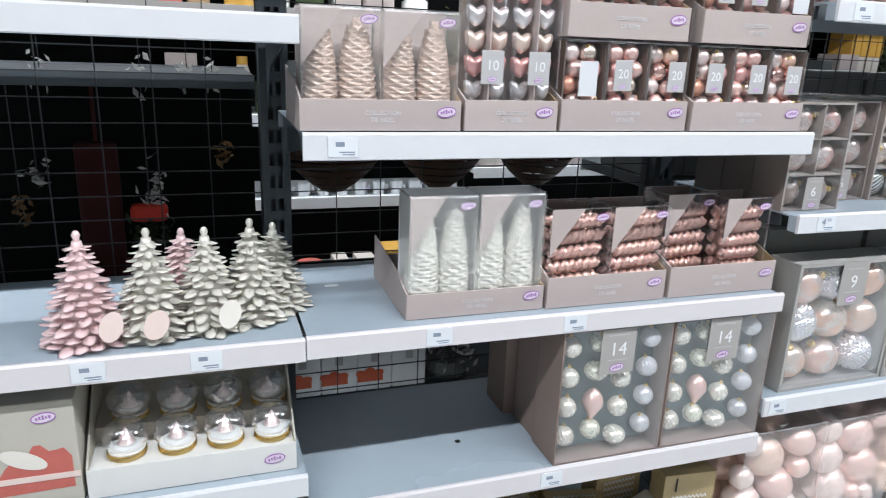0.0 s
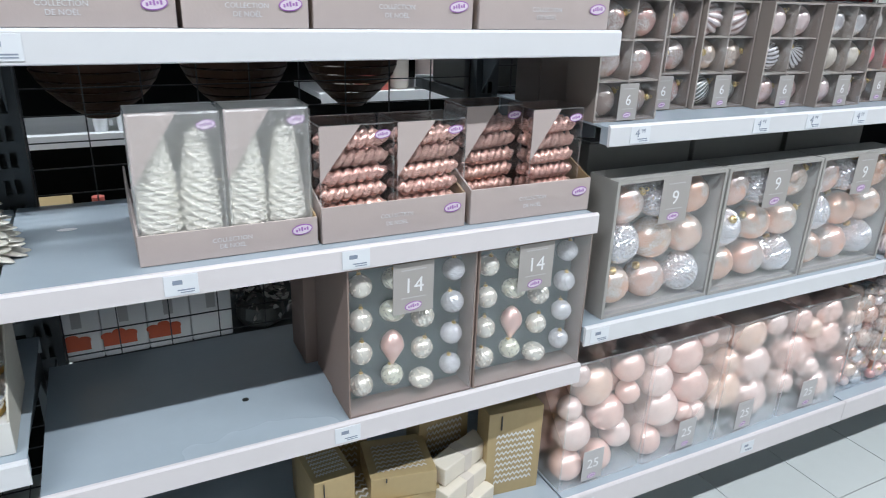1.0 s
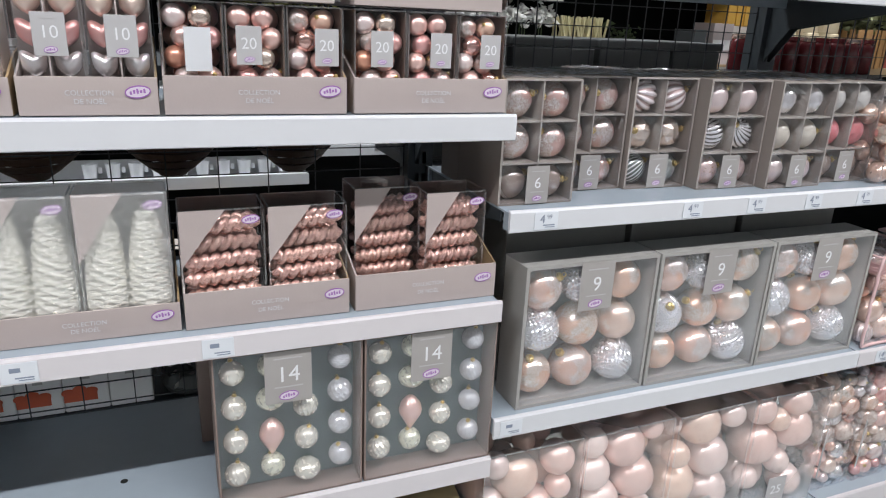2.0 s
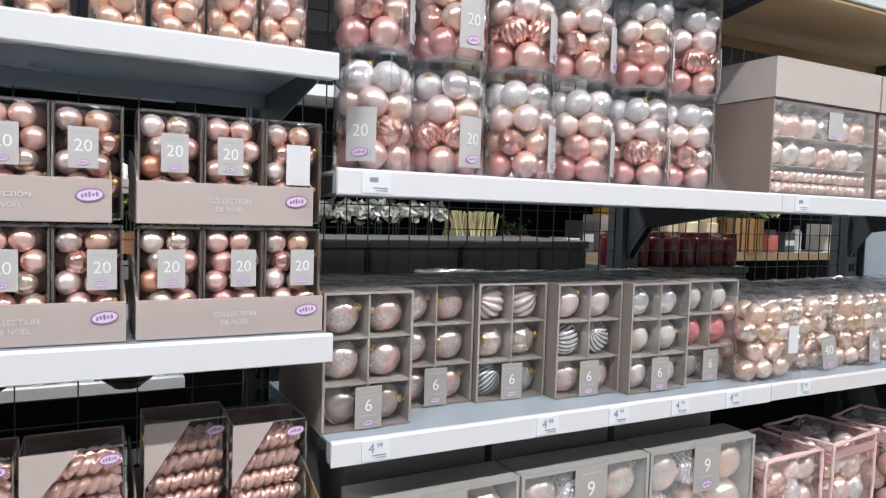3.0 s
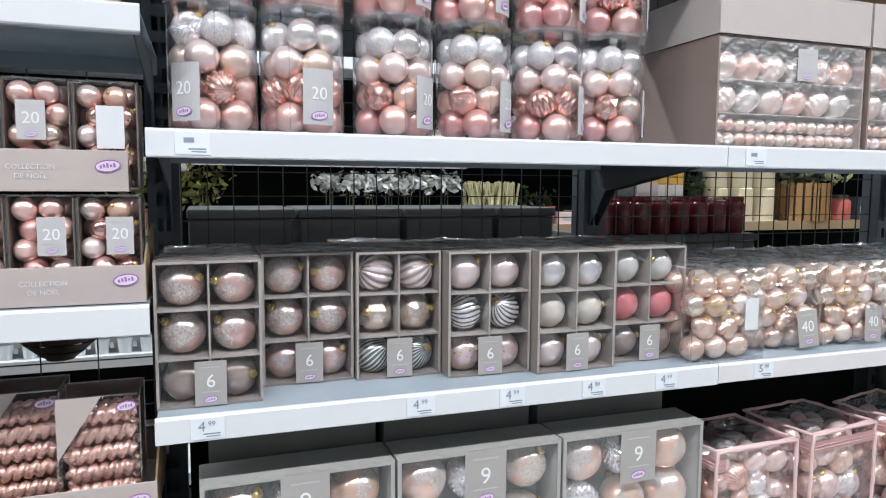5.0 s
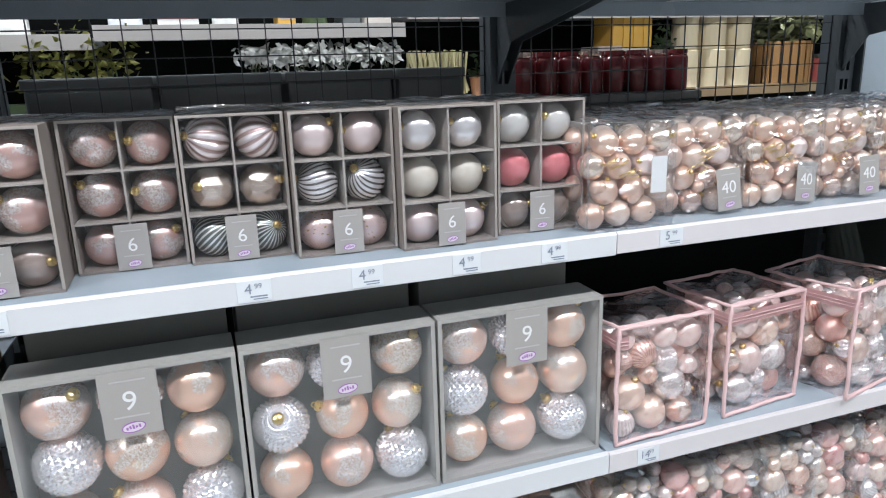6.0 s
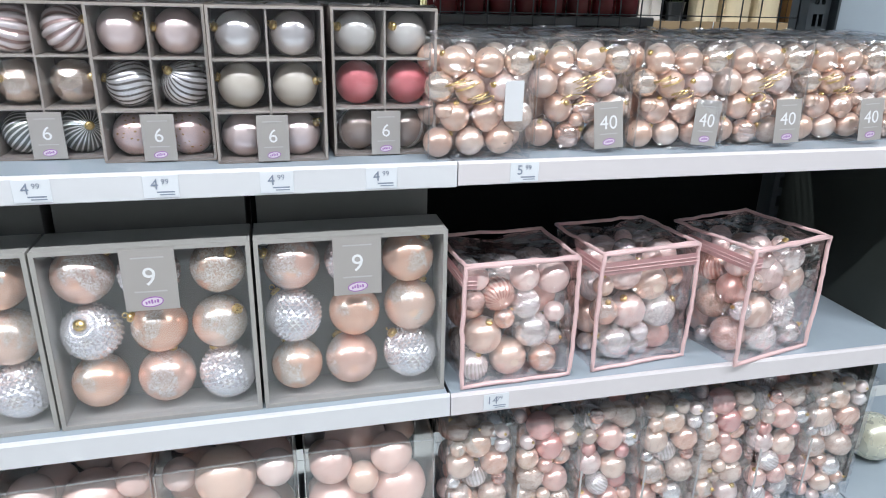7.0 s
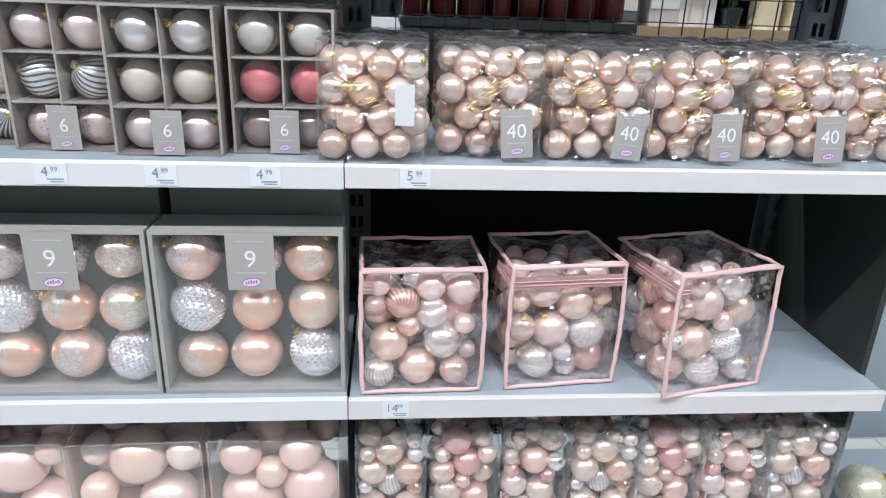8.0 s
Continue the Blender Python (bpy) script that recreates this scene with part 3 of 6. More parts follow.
def six_box(x0, x1, y, cells):
    w, h, d = x1 - x0, 0.227, 0.092
    b = thing("bauble_box", pose((x0 + x1) / 2, y, 1.0665, 0, 0, random.uniform(-1.5, 1.5)), "taupe card box with six baubles behind clear film", "bauble box", "boxes of six baubles")
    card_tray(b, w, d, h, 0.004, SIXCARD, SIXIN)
    part("divider", box(-0.0014, 0.0014, 0.002, d - 0.004, 0.004, h - 0.004), CARDEDGE, b)
    for k in (1, 2):
        z = h * k / 3
        part("divider", box(-w / 2 + 0.004, -0.0016, 0.0025, d - 0.004, z - 0.0015, z + 0.0015), CARDEDGE, b)
        part("divider", box(0.0016, w / 2 - 0.004, 0.0025, d - 0.004, z - 0.0015, z + 0.0015), CARDEDGE, b)
    part("front_edge", boxes([(-w / 2, w / 2, -0.0004, 0.0002, h - 0.0042, h - 0.0002), (-w / 2, -w / 2 + 0.0042, -0.0004, 0.0002, 0.004, h - 0.0044), (w / 2 - 0.0042, w / 2, -0.0004, 0.0002, 0.004, h - 0.0044)]), CARDEDGE, b, "cut edge of the taupe card")
    for r in range(3):
        for c in (-1, 1):
            mt, st = cells[2 - r]
            # the balls lie with their caps turned to a side of the cell
            lean = (random.uniform(15, 45), random.choice((-1, 1)) * random.uniform(45, 80), random.uniform(-15, 15)) if mt is not CORAL else (random.uniform(-10, 25), 0, random.uniform(0, 360))
            ball = bauble(b, c * w * 0.245 + random.uniform(-0.0015, 0.0015), 0.043, h * (r + 0.49) / 3 - 0.001, 0.0345, mt, st, mt is not CORAL, lean)
            if mt in (FROST, BLUSHCLEAR):
                part("ribbon", shared("ball_ribbon", ribbon_bm, RIBBON), None, ball, "pale satin ribbon round the ball")
    pane("window", quad(-w / 2 + 0.002, w / 2 - 0.002, 0.002, h - 0.002, -0.0012), WRAP, b, "clear film window")
    count_label(b, 0.0, -0.0022, 0.002, 0.047, 0.07, "6")
    pane("film_fold", crumpled(w, d, h + 0.001, 0.005), FILM, b, "film folded over the top")
    return b


def ribbon_bm():
    """A flat ribbon wound slantwise round a unit ball."""
    bm = bmesh.new()
    rows = []
    for i in range(33):
        a = 2 * math.pi * i / 32
        tilt = 0.5 * math.sin(a)
        rows.append([bm.verts.new(Vector((math.cos(a), math.sin(a), tilt + k * 0.11)).normalized() * 1.012) for k in (-1, 1)])
    for p, q in zip(rows, rows[1:]):
        bm.faces.new((p[0], q[0], q[1], p[1]))
    bmesh.ops.solidify(bm, geom=list(bm.faces), thickness=0.008)
    return bm


def crumpled(w, d, z, amp):
    """A thin film sheet that lies in small folds on a top."""
    bm = bmesh.new()
    bmesh.ops.create_grid(bm, x_segments=14, y_segments=8, size=0.5)
    off = Vector((random.uniform(0, 50), random.uniform(0, 50), 0))
    for v in bm.verts:
        x, y = v.co.x * w, (v.co.y + 0.5) * d
        v.co = (x, y, z + amp * max(0.0, noise.noise(Vector((x * 30, y * 45, 0)) + off) + 0.25))
    bmesh.ops.solidify(bm, geom=list(bm.faces), thickness=0.0003)
    return bm


SIXES = (
    (1.178, 1.335, 1.125, [(PROSE, "plain"), (PROSE, "plain"), (BLUSHCLEAR, "plain")]),
    (1.341, 1.497, 1.203, [(PROSE, "plain"), (PROSE, "plain"), (PROSE, "plain")]),
    (1.500, 1.655, 1.190, [(PETALS, "fluted"), (CHAMPFOIL, "faceted"), (THREADS, "plain")]),
    (1.658, 1.818, 1.155, [(PEARL, "plain"), (LINED, "slanted"), (FLECKS, "plain")]),
    (1.821, 1.986, 1.130, [(SILVERP, "plain"), (SMOKE, "plain"), (PEARL, "plain")]),
    (1.998, 2.163, 1.155, [(FROST, "plain"), (CORAL, "plain"), (BLUSHCLEAR, "plain")]),
)
for x0, x1, y, cells in SIXES:
    six_box(x0, x1, y, cells)
# further boxes stand closed behind them
for x0, x1, y, cells in SIXES:
    for k in (1, 2):
        yy = y + 0.097 * k
        if yy + 0.092 < BACK - 0.08:
            g = thing("closed_bauble_box", pose((x0 + x1) / 2 + random.uniform(-0.004, 0.004), yy, 1.0665, 0, 0, random.uniform(-1.5, 1.5)), "umber card bauble box in film behind the front row", "bauble box", "bauble boxes behind the front row")
            w = x1 - x0 - 0.002
            part("carton_body", box(-w / 2, w / 2, 0, 0.092, 0, 0.226, 0.001), SIXCARD, g)
            pane("film_fold", crumpled(w, 0.092, 0.2275, 0.005), FILM, g, "film folded over the top")


def nine_box(x0, x1):
    w, h, d = x1 - x0, 0.303, 0.085
    b = thing("bauble_box", pose((x0 + x1) / 2, 1.10, 0.6485, 0, 0, random.uniform(-1, 1)), "grey card box with nine large blush and silver baubles", "bauble box", "boxes of nine baubles")
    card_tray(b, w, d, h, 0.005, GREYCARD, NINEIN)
    kinds = [[(PBLUSH, "plain"), (STUDSILV, "studded"), (PPEACH, "plain")], [(STUDSILV, "studded"), (PPEACH, "plain"), (PCHAMP, "plain")], [(PPEACH, "plain"), (PBLUSH, "plain"), (STUDSILV, "studded")]]
    for r in range(3):
        for c in range(3):
            mt, st = kinds[r][c]
            bauble(b, (c - 1) * 0.0985 + random.uniform(-0.004, 0.004), 0.046, h - 0.058 - r * 0.0935 + random.uniform(-0.003, 0.003), 0.0455 + random.uniform(-0.0015, 0.0015), mt, st, True,
                   (random.uniform(10, 40), random.uniform(-60, 60), random.uniform(0, 360)))
    fr = 0.007
    part("front_frame", boxes([(-w / 2, w / 2, -0.002, 0, h - fr, h), (-w / 2, w / 2, -0.002, 0, 0, fr), (-w / 2, -w / 2 + fr, -0.002, 0, fr, h - fr), (w / 2 - fr, w / 2, -0.002, 0, fr, h - fr)]), GREYCARD, b)
    pane("window", quad(-w / 2 + 0.004, w / 2 - 0.004, 0.004, h - 0.004, 0.0004), CLEAR, b, "clear plastic window")
    count_label(b, 0.005, -0.003, h - 0.103, 0.078, 0.1, "9")
    return b


for x0, x1 in ((1.236, 1.545), (1.549, 1.858), (1.863, 2.174)):
    nine_box(x0, x1)
for x0, x1 in ((1.25, 1.54), (1.555, 1.85), (1.868, 2.165)):
    k = thing("stock_carton", pose((x0 + x1) / 2, 1.215, 0.6485), "plain grey card stock carton standing behind the bauble boxes", "carton", "stock cartons")
    part("carton_body", box(-(x1 - x0) / 2, (x1 - x0) / 2, 0, 0.24, 0, 0.352, 0.002), NINEIN, k)
    part("flap", box(-(x1 - x0) / 2 + 0.004, (x1 - x0) / 2 - 0.004, 0.002, 0.236, 0.3535, 0.3555), NINEIN, k)


# ---- loose-packed clear packs ----
def pack_column(parent, w, d, h, radii, palette, z0=0.002, tries=70, caps=0.5):
    """Fills a clear pack with balls that settle into the lowest free place; palette(f) gives the material at the height fraction f."""
    placed = []
    misses = 0
    while misses < 16:
        r = random.choice(radii)
        best = None
        for _ in range(tries):
            x, y = random.uniform(-w / 2 + r, w / 2 - r), random.uniform(r, d - r)
            if random.random() < 0.5:
                y = r
            if random.random() < 0.3:
                x = random.choice((-1, 1)) * (w / 2 - r)
            zz = z0 + r
            for px, py, pz, pr in placed:
                q2 = (px - x) ** 2 + (py - y) ** 2
                s2 = ((pr + r) * 0.97) ** 2
                if q2 < s2:
                    zz = max(zz, pz + math.sqrt(s2 - q2))
            if best is None or zz < best[2]:
                best = (x, y, zz, r)
        if best[2] + r < h:
            placed.append(best)
        else:
            misses += 1
    top = max(p[2] for p in placed)
    for k, deep in ((1.0, 1), (0.85, 1), (0.8, 0), (0.7, 1), (0.65, 0), (0.55, 0), (0.5, 1)):
        r = max(radii) * k
        for _ in range(1100):
            x, y, zz = random.uniform(-w / 2 + r, w / 2 - r), random.uniform(r, d - r if deep else r + 0.02), random.uniform(z0 + r, max(top, h - r))
            if all((px - x) ** 2 + (py - y) ** 2 + (pz - zz) ** 2 > ((pr + r) * 0.92) ** 2 for px, py, pz, pr in placed):
                placed.append((x, y, zz, r))
    for x, y, zz, r in placed:
        mt, st = palette((zz - z0) / (h - z0))
        near = y < r + 0.03
        bauble(parent, x, y, zz, r, mt, st, near and random.random() < caps, (random.uniform(-20, 80), random.uniform(-75, 75), random.uniform(0, 360)) if near else None)
    return placed


def pal_forty(f):
    return random.choice([(TAN, "plain"), (TAN, "plain"), (CHAMP, "plain"), (SHINY, "plain"), (GCHAMP, "plain"), (TAN, "plain"), (CHAMPFOIL, "plain")] if f < 0.6 else [(PEARL, "plain"), (CHAMP, "plain"), (CHAMPFOIL, "plain"), (TAN, "plain")])


def clear_box(parent, w, d, h, mt, t=0.0006):
    pane("clear_box", box(-w / 2, w / 2, 0, d, 0, h, 0.004), mt, parent, "clear plastic box")
    e = 0.0011
    rows = [(k * w / 2 - e, k * w / 2 + e, y - e, y + e, 0.003, h - 0.003) for k in (-1, 1) for y in (0, d)]
    rows += [(-w / 2 + 0.003, w / 2 - 0.003, y - e, y + e, z - e, z + e) for y in (0, d) for z in (e + 0.0002, h)]
    rows += [(k * w / 2 - e, k * w / 2 + e, 0.003, d - 0.003, h - e, h + e) for k in (-1, 1)]
    pane("folded_edge", boxes(rows), RIM, parent, "pale folded plastic edges")


def gold_cord_bm():
    """A few loose loops of thin gold cord between the balls."""
    bm = bmesh.new()
    for _ in range(5):
        cx, cz, rad, turn = random.uniform(-0.03, 0.03), random.uniform(-0.03, 0.02), random.uniform(0.008, 0.016), random.uniform(0, 3)
        ring = []
        for i in range(14):
            a = 2 * math.pi * i / 14
            c = Vector((cx + rad * math.cos(a) * 1.5, -0.004 + 0.004 * math.sin(2 * a + turn), cz + rad * math.sin(a + turn) * 0.6))
            ring.append([bm.verts.new(c + Vector(o) * 0.0007) for o in ((1, 0, 1), (-1, 0, 1), (0, -1, -1))])
        for p, q in zip(ring, ring[1:] + ring[:1]):
            for k in range(3):
                bm.faces.new((p[k], p[(k + 1) % 3], q[(k + 1) % 3], q[k]))
    bmesh.ops.recalc_face_normals(bm, faces=bm.faces)
    return bm


def forty_box():
    b = thing("bauble_pack", pose(0, 0, 0), "clear plastic box full of champagne baubles", "bauble pack", "packs of forty baubles")
    w, d, h = 0.166, 0.13, 0.186
    q = 0.0247
    for depth in range(2):
        for k in range(4):
            shift = 0.0135 * (1 if (k + depth) % 2 else -1)
            for c in (-1, 0, 1):
                mt, st = pal_forty(k / 3.2)
                bauble(b, c * 0.0515 + shift + random.uniform(-0.003, 0.003), 0.0265 + depth * 0.052 + random.uniform(-0.001, 0.003), 0.0265 + k * 0.0418 + random.uniform(-0.003, 0.003), q * random.uniform(0.94, 1.0), mt, st,
                       depth == 0 and random.random() < 0.5, (random.uniform(-20, 80), random.uniform(-75, 75), random.uniform(0, 360)))
    for _ in range(4):
        bauble(b, random.uniform(-0.065, 0.065), 0.016, random.uniform(0.05, 0.15), 0.0115, TAN)
    clear_box(b, w, d, h, FILM)
    pane("lid_fold", crumpled(w - 0.004, d, h + 0.0015, 0.010), FILM, b, "crumpled film over the top")
    part("gold_cord", gold_cord_bm(), GOLD, b, "loose gold hanging cords", pose(random.uniform(-0.03, 0.03), 0.008, h * 0.62))
    return b


protos = [forty_box(), forty_box()]
spots = [(2.222, 1.095, 1), (2.413, 1.135, 1), (2.594, 1.125, 1), (2.765, 1.135, 1), (2.948, 1.15, 1), (3.10, 1.15, 1),
         (2.235, 1.27, 0), (2.42, 1.29, 0), (2.60, 1.28, 0), (2.77, 1.29, 0), (2.94, 1.31, 0), (3.10, 1.31, 0)]
for i, (x, y, front) in enumerate(spots):
    m = pose(x, y, 1.067, 0, 0, random.uniform(-4, 4))
    if i < 2:
        b = protos[i]
        b.matrix_basis = m
    else:
        b = copy_thing(protos[i % 2], m)
packs = [o for o in scene.collection.objects if o.name.startswith("bauble_pack") and o.parent is None]
for b in packs[:1]:
    part("sticker", box(0.036, 0.066, -0.003, -0.0015, 0.062, 0.125, 0.0003), RAIL, b, "white barcode sticker")


for i, x in enumerate((2.413, 2.594, 2.765, 2.948)):
    lab = thing("hang_card", pose(x + 0.045, 1.118, 1.075, -6, random.uniform(-6, 6), random.uniform(-6, 6)), "taupe card numbered forty hung on a bauble pack", "label", "cards on the packs of forty")
    count_label(lab, 0, 0, 0, 0.052, 0.078, "40")


# ---- tubes of twenty ----
def pal_tube(f):
    if f > 0.8:
        return random.choice([(STUDSILV, "studded"), (GSILVER, "plain"), (SILVERP, "plain"), (GSILVER, "plain")])
    if f > 0.5:
        return random.choice([(PEARL, "plain"), (PEARL, "plain"), (CHAMP, "plain"), (PEARL, "plain")])
    if f > 0.2:
        return random.choice([(ROSEFOIL, "faceted"), (GROSE, "plain"), (ROSEFOIL, "fluted"), (ROSEFOIL, "studded"), (PBLUSH, "plain")])
    return random.choice([(ROSE, "plain"), (ROSE, "plain"), (BLUSH, "plain")])


def tube_bm(r, h):
    return lathe([(0, 0), (r * 0.96, 0), (r, 0.003), (r, h - 0.003), (r * 0.97, h), (0, h)], 48)


def bauble_tube(r, h, ball, label_w, label_h, label_z, number, layers, per, palette):
    t = thing("bauble_tube", pose(0, 0, 0), "clear plastic tube of stacked pearl and rose baubles", "bauble tube", "tubes of baubles")
    for k in range(layers):
        z = 0.004 + ball + k * (h * 0.945 - 0.006 - 2 * ball) / (layers - 1)
        for i in range(per):
            a = 2 * math.pi * (i + 0.5 * (k % 2)) / per + random.uniform(-0.1, 0.1)
            q = r - ball - 0.002
            mt, st = palette(k / (layers - 1))
            bauble(t, q * math.cos(a), q * math.sin(a), z + random.uniform(-0.002, 0.002), ball * random.uniform(0.97, 1.0), mt, st, random.random() < 0.25, (random.uniform(-60, 60), random.uniform(-60, 60), random.uniform(0, 360)))
    pane("tube", tube_bm(r, h), TUBEPL, t, "clear tube with a lid", smooth=False)
    rim = lathe([(r * 0.985, h - 0.006), (r * 1.008, h - 0.006), (r * 1.012, h + 0.001), (r * 0.985, h + 0.001), (r * 0.985, h - 0.006)], 40)
    pane("lid_rim", rim, RIM, t, "clear lid rim")
    pane("base_rim", lathe([(r * 0.99, 0.0004), (r * 1.006, 0.0004), (r * 1.006, 0.005), (r * 0.99, 0.005), (r * 0.99, 0.0004)], 40), RIM, t, "clear base rim")
    # two pale strips stand in for the tube's upright highlights
    for a in (-128, -50):
        pane("weld_seam", box(-0.001, 0.001, -r - 0.0009, -r + 0.0002, 0.006, h - 0.013), RIM, t, "pale strip in place of an upright highlight", pose(0, 0, 0, 0, 0, a + 90))
    c = part("label", curved_card(r + 0.0012, label_w, label_h, label_z), PALELABEL, t, "pale label sleeve")
    if number:
        lettering(c, number, 0, -r - 0.0025, label_z + label_h * 0.55, label_h * 0.32)
        emblem(c, 0, -r - 0.0025, label_z + label_h * 0.16, label_w * 0.55)
    return t


def curved_card(r, w, h, z):
    bm = bmesh.new()
    n = 8
    cols = []
    for i in range(n + 1):
        a = -math.pi / 2 + (i / n - 0.5) * w / r
        cols.append([bm.verts.new((q * math.cos(a), q * math.sin(a), zz)) for q, zz in ((r, z), (r, z + h), (r + 0.0008, z + h), (r + 0.0008, z))])
    for a, b in zip(cols, cols[1:]):
        for i in range(4):
            bm.faces.new((a[i], b[i], b[(i + 1) % 4], a[(i + 1) % 4]))
    bm.faces.new(cols[0])
    bm.faces.new(cols[-1][::-1])
    bmesh.ops.recalc_face_normals(bm, faces=bm.faces)
    return bm


big_tubes = [bauble_tube(0.067, 0.195, 0.0256, 0.05, 0.085, 0.018, "20", 4, 5, pal_tube) for _ in range(3)]
turns = [(-38, 60), (14, 8), (40, 42), (44, 40), (52, 50), (60, 62)]
n = 0
for i, x in enumerate((1.268, 1.410, 1.556, 1.702, 1.848, 1.982)):
    for lvl in (0, 1):
        m = pose(x + random.uniform(-0.004, 0.004), 1.168 + 0.008 * random.random(), 1.4848 + lvl * 0.1965, 0, 0, turns[i][lvl])
        if n < 3:
            big_tubes[n].matrix_basis = m
        else:
            copy_thing(big_tubes[n % 3], m)
        n += 1


def pal_small(f):
    if f > 0.72:
        return random.choice([(ROSE, "plain"), (BLUSH, "plain")])
    return random.choice([(PEARL, "plain"), (PEARL, "plain"), (BLUSH, "plain"), (CHAMP, "plain"), (GROSE, "plain")]) if f > 0.2 else (PEACH, "plain")


slim = [bauble_tube(0.037, 0.192, 0.0165, 0.046, 0.062, 0.118, "", 7, 3, pal_small) for _ in range(2)]
for i, x in enumerate((0.884, 0.962, 1.037, 1.112, 0.797, 0.716, 0.635, 0.555, 0.475)):
    m = pose(x, 1.148 + (0.03 if i > 3 else 0), 1.6525, 0, 0, random.uniform(-10, 12))
    if i < 2:
        slim[i].matrix_basis = m
    else:
        copy_thing(slim[i % 2], m)
tagged(part("card_sheet", box(0.60, 0.905, 1.10, 1.26, 1.8465, 1.850), CREAM, None, "", None), "cream cardboard sheet lying on bauble tubes", "cardboard")


# ---- display trays on the second bay ----
def display_tray(x0, x1, z, h, y=1.105, d=0.26, mt=None):
    t = thing("display_tray", pose((x0 + x1) / 2, y, z), "taupe card display tray holding clear packs", "display tray", "card display trays")
    w = (x1 - x0) - 0.004
    part("front_panel", box(-w / 2, w / 2, 0, 0.003, 0, h, 0.0008), mt or TAUPE, t)
    part("back_panel", box(-w / 2, w / 2, d - 0.003, d, 0, h), mt or TAUPE, t)
    for k in (-1, 1):
        xs = sorted((k * w / 2, k * (w / 2 - 0.003)))
        bm = bmesh.new()
        f = bm.faces.new([bm.verts.new((xs[0], yy, zz)) for yy, zz in ((0.0032, 0), (d - 0.0032, 0), (d - 0.0032, h * 1.9), (d * 0.35, h * 1.5), (0.0032, h))])
        r = bmesh.ops.extrude_face_region(bm, geom=[f])
        bmesh.ops.translate(bm, verts=[g for g in r["geom"] if isinstance(g, bmesh.types.BMVert)], vec=(0.003, 0, 0))
        bmesh.ops.recalc_face_normals(bm, faces=bm.faces)
        part("side_panel", bm, KRAFT if k > 0 else (mt or TAUPE), t)
    part("base", box(-w / 2 + 0.003, w / 2 - 0.003, 0.0032, d - 0.0032, 0, 0.002), mt or TAUPE, t)
    emblem(t, w / 2 - 0.026, -0.0012, h * 0.62, 0.034)
    lettering(t, "COLLECTION", 0, -0.0008, h * 0.58, 0.0098, RAIL)
    lettering(t, "DE NO\u00cbL", 0, -0.0008, h * 0.36, 0.0098, RAIL)
    return t


def pal_twenty(f):
    return random.choice([(BLUSH, "plain"), (PEARL, "plain"), (COPPERB, "plain"), (ROSE, "plain"), (ROSE, "plain"), (PEARL, "plain"), (BLUSH, "plain"), (PEACH, "plain"), (CHAMPFOIL, "plain"), (BLUSH, "plain"), (PROSE, "plain"), (ROSEFOIL, "plain")])


def twenty_box(pal):
    b = thing("bauble_pack", pose(0, 0, 0), "clear box of twenty pearl and copper baubles in a tray", "bauble pack", "packs of twenty baubles")
    w, d, h = 0.083, 0.083, 0.152
    for k in range(5):
        z = 0.0182 + k * 0.0286
        for row, cy in enumerate((0.0185, 0.052)):
            for cx in ((-0.0232, 0.0118) if (k + row) % 2 == 0 else (-0.0118, 0.0232)):
                mt, st = pal(z / h)
                bauble(b, cx + random.uniform(-0.0012, 0.0012), cy + random.uniform(0, 0.002), z + random.uniform(-0.0012, 0.0012), random.uniform(0.0162, 0.0174), mt, st, row == 0 and random.random() < 0.4, (random.uniform(-20, 80), random.uniform(-75, 75), random.uniform(0, 360)))
    part("back_card", box(-w / 2 + 0.001, w / 2 - 0.001, d - 0.002, d - 0.0008, 0.001, h - 0.001), DUSK, b, "brown backing card")
    for k in (-1, 1):
        part("side_card", box(min(k * (w / 2 - 0.0008), k * (w / 2 - 0.0022)), max(k * (w / 2 - 0.0008), k * (w / 2 - 0.0022)), 0.003, d - 0.003, 0.001, h - 0.001), DUSK, b, "brown side card")
    clear_box(b, w, d, h, CLEAR)
    return b


twenty = [twenty_box(pal_twenty) for _ in range(3)]
n, filled = 0, []
for tier, z in enumerate((1.2375, 1.3985)):
    for x0, x1 in ((0.630, 0.897), (0.905, 1.172)):
        display_tray(x0, x1 - 0.018 * tier, z, 0.055 if tier == 0 else 0.058, d=0.20)
        for k in range(3):
            m = pose(x0 + 0.046 + k * 0.0865, 1.1115 + 0.004 * tier, z + 0.003)
            if n < 3:
                b = twenty[n]
                b.matrix_basis = m
            else:
                b = copy_thing(twenty[n % 3], m)
            filled.append(b)
            n += 1
for i, b in enumerate(filled):
    if i in (0, 11):
        part("sticker", box(-0.012, 0.024, -0.0028, -0.0018, 0.058, 0.118), RAIL, b, "white barcode sticker")
    else:
        count_label(b, random.uniform(-0.018, 0.018), -0.0018, 0.068, 0.036, 0.054, "20", PALELABEL)


def heart_bm():
    bm = ball_bm(20, 14)
    for v in bm.verts:
        x, y, z = v.co
        v.co = (x * 0.95, y * 0.7, z * 0.8 + abs(x) * 0.75 * (1 if z > -0.4 else 0.5) - 0.25)
    return bm


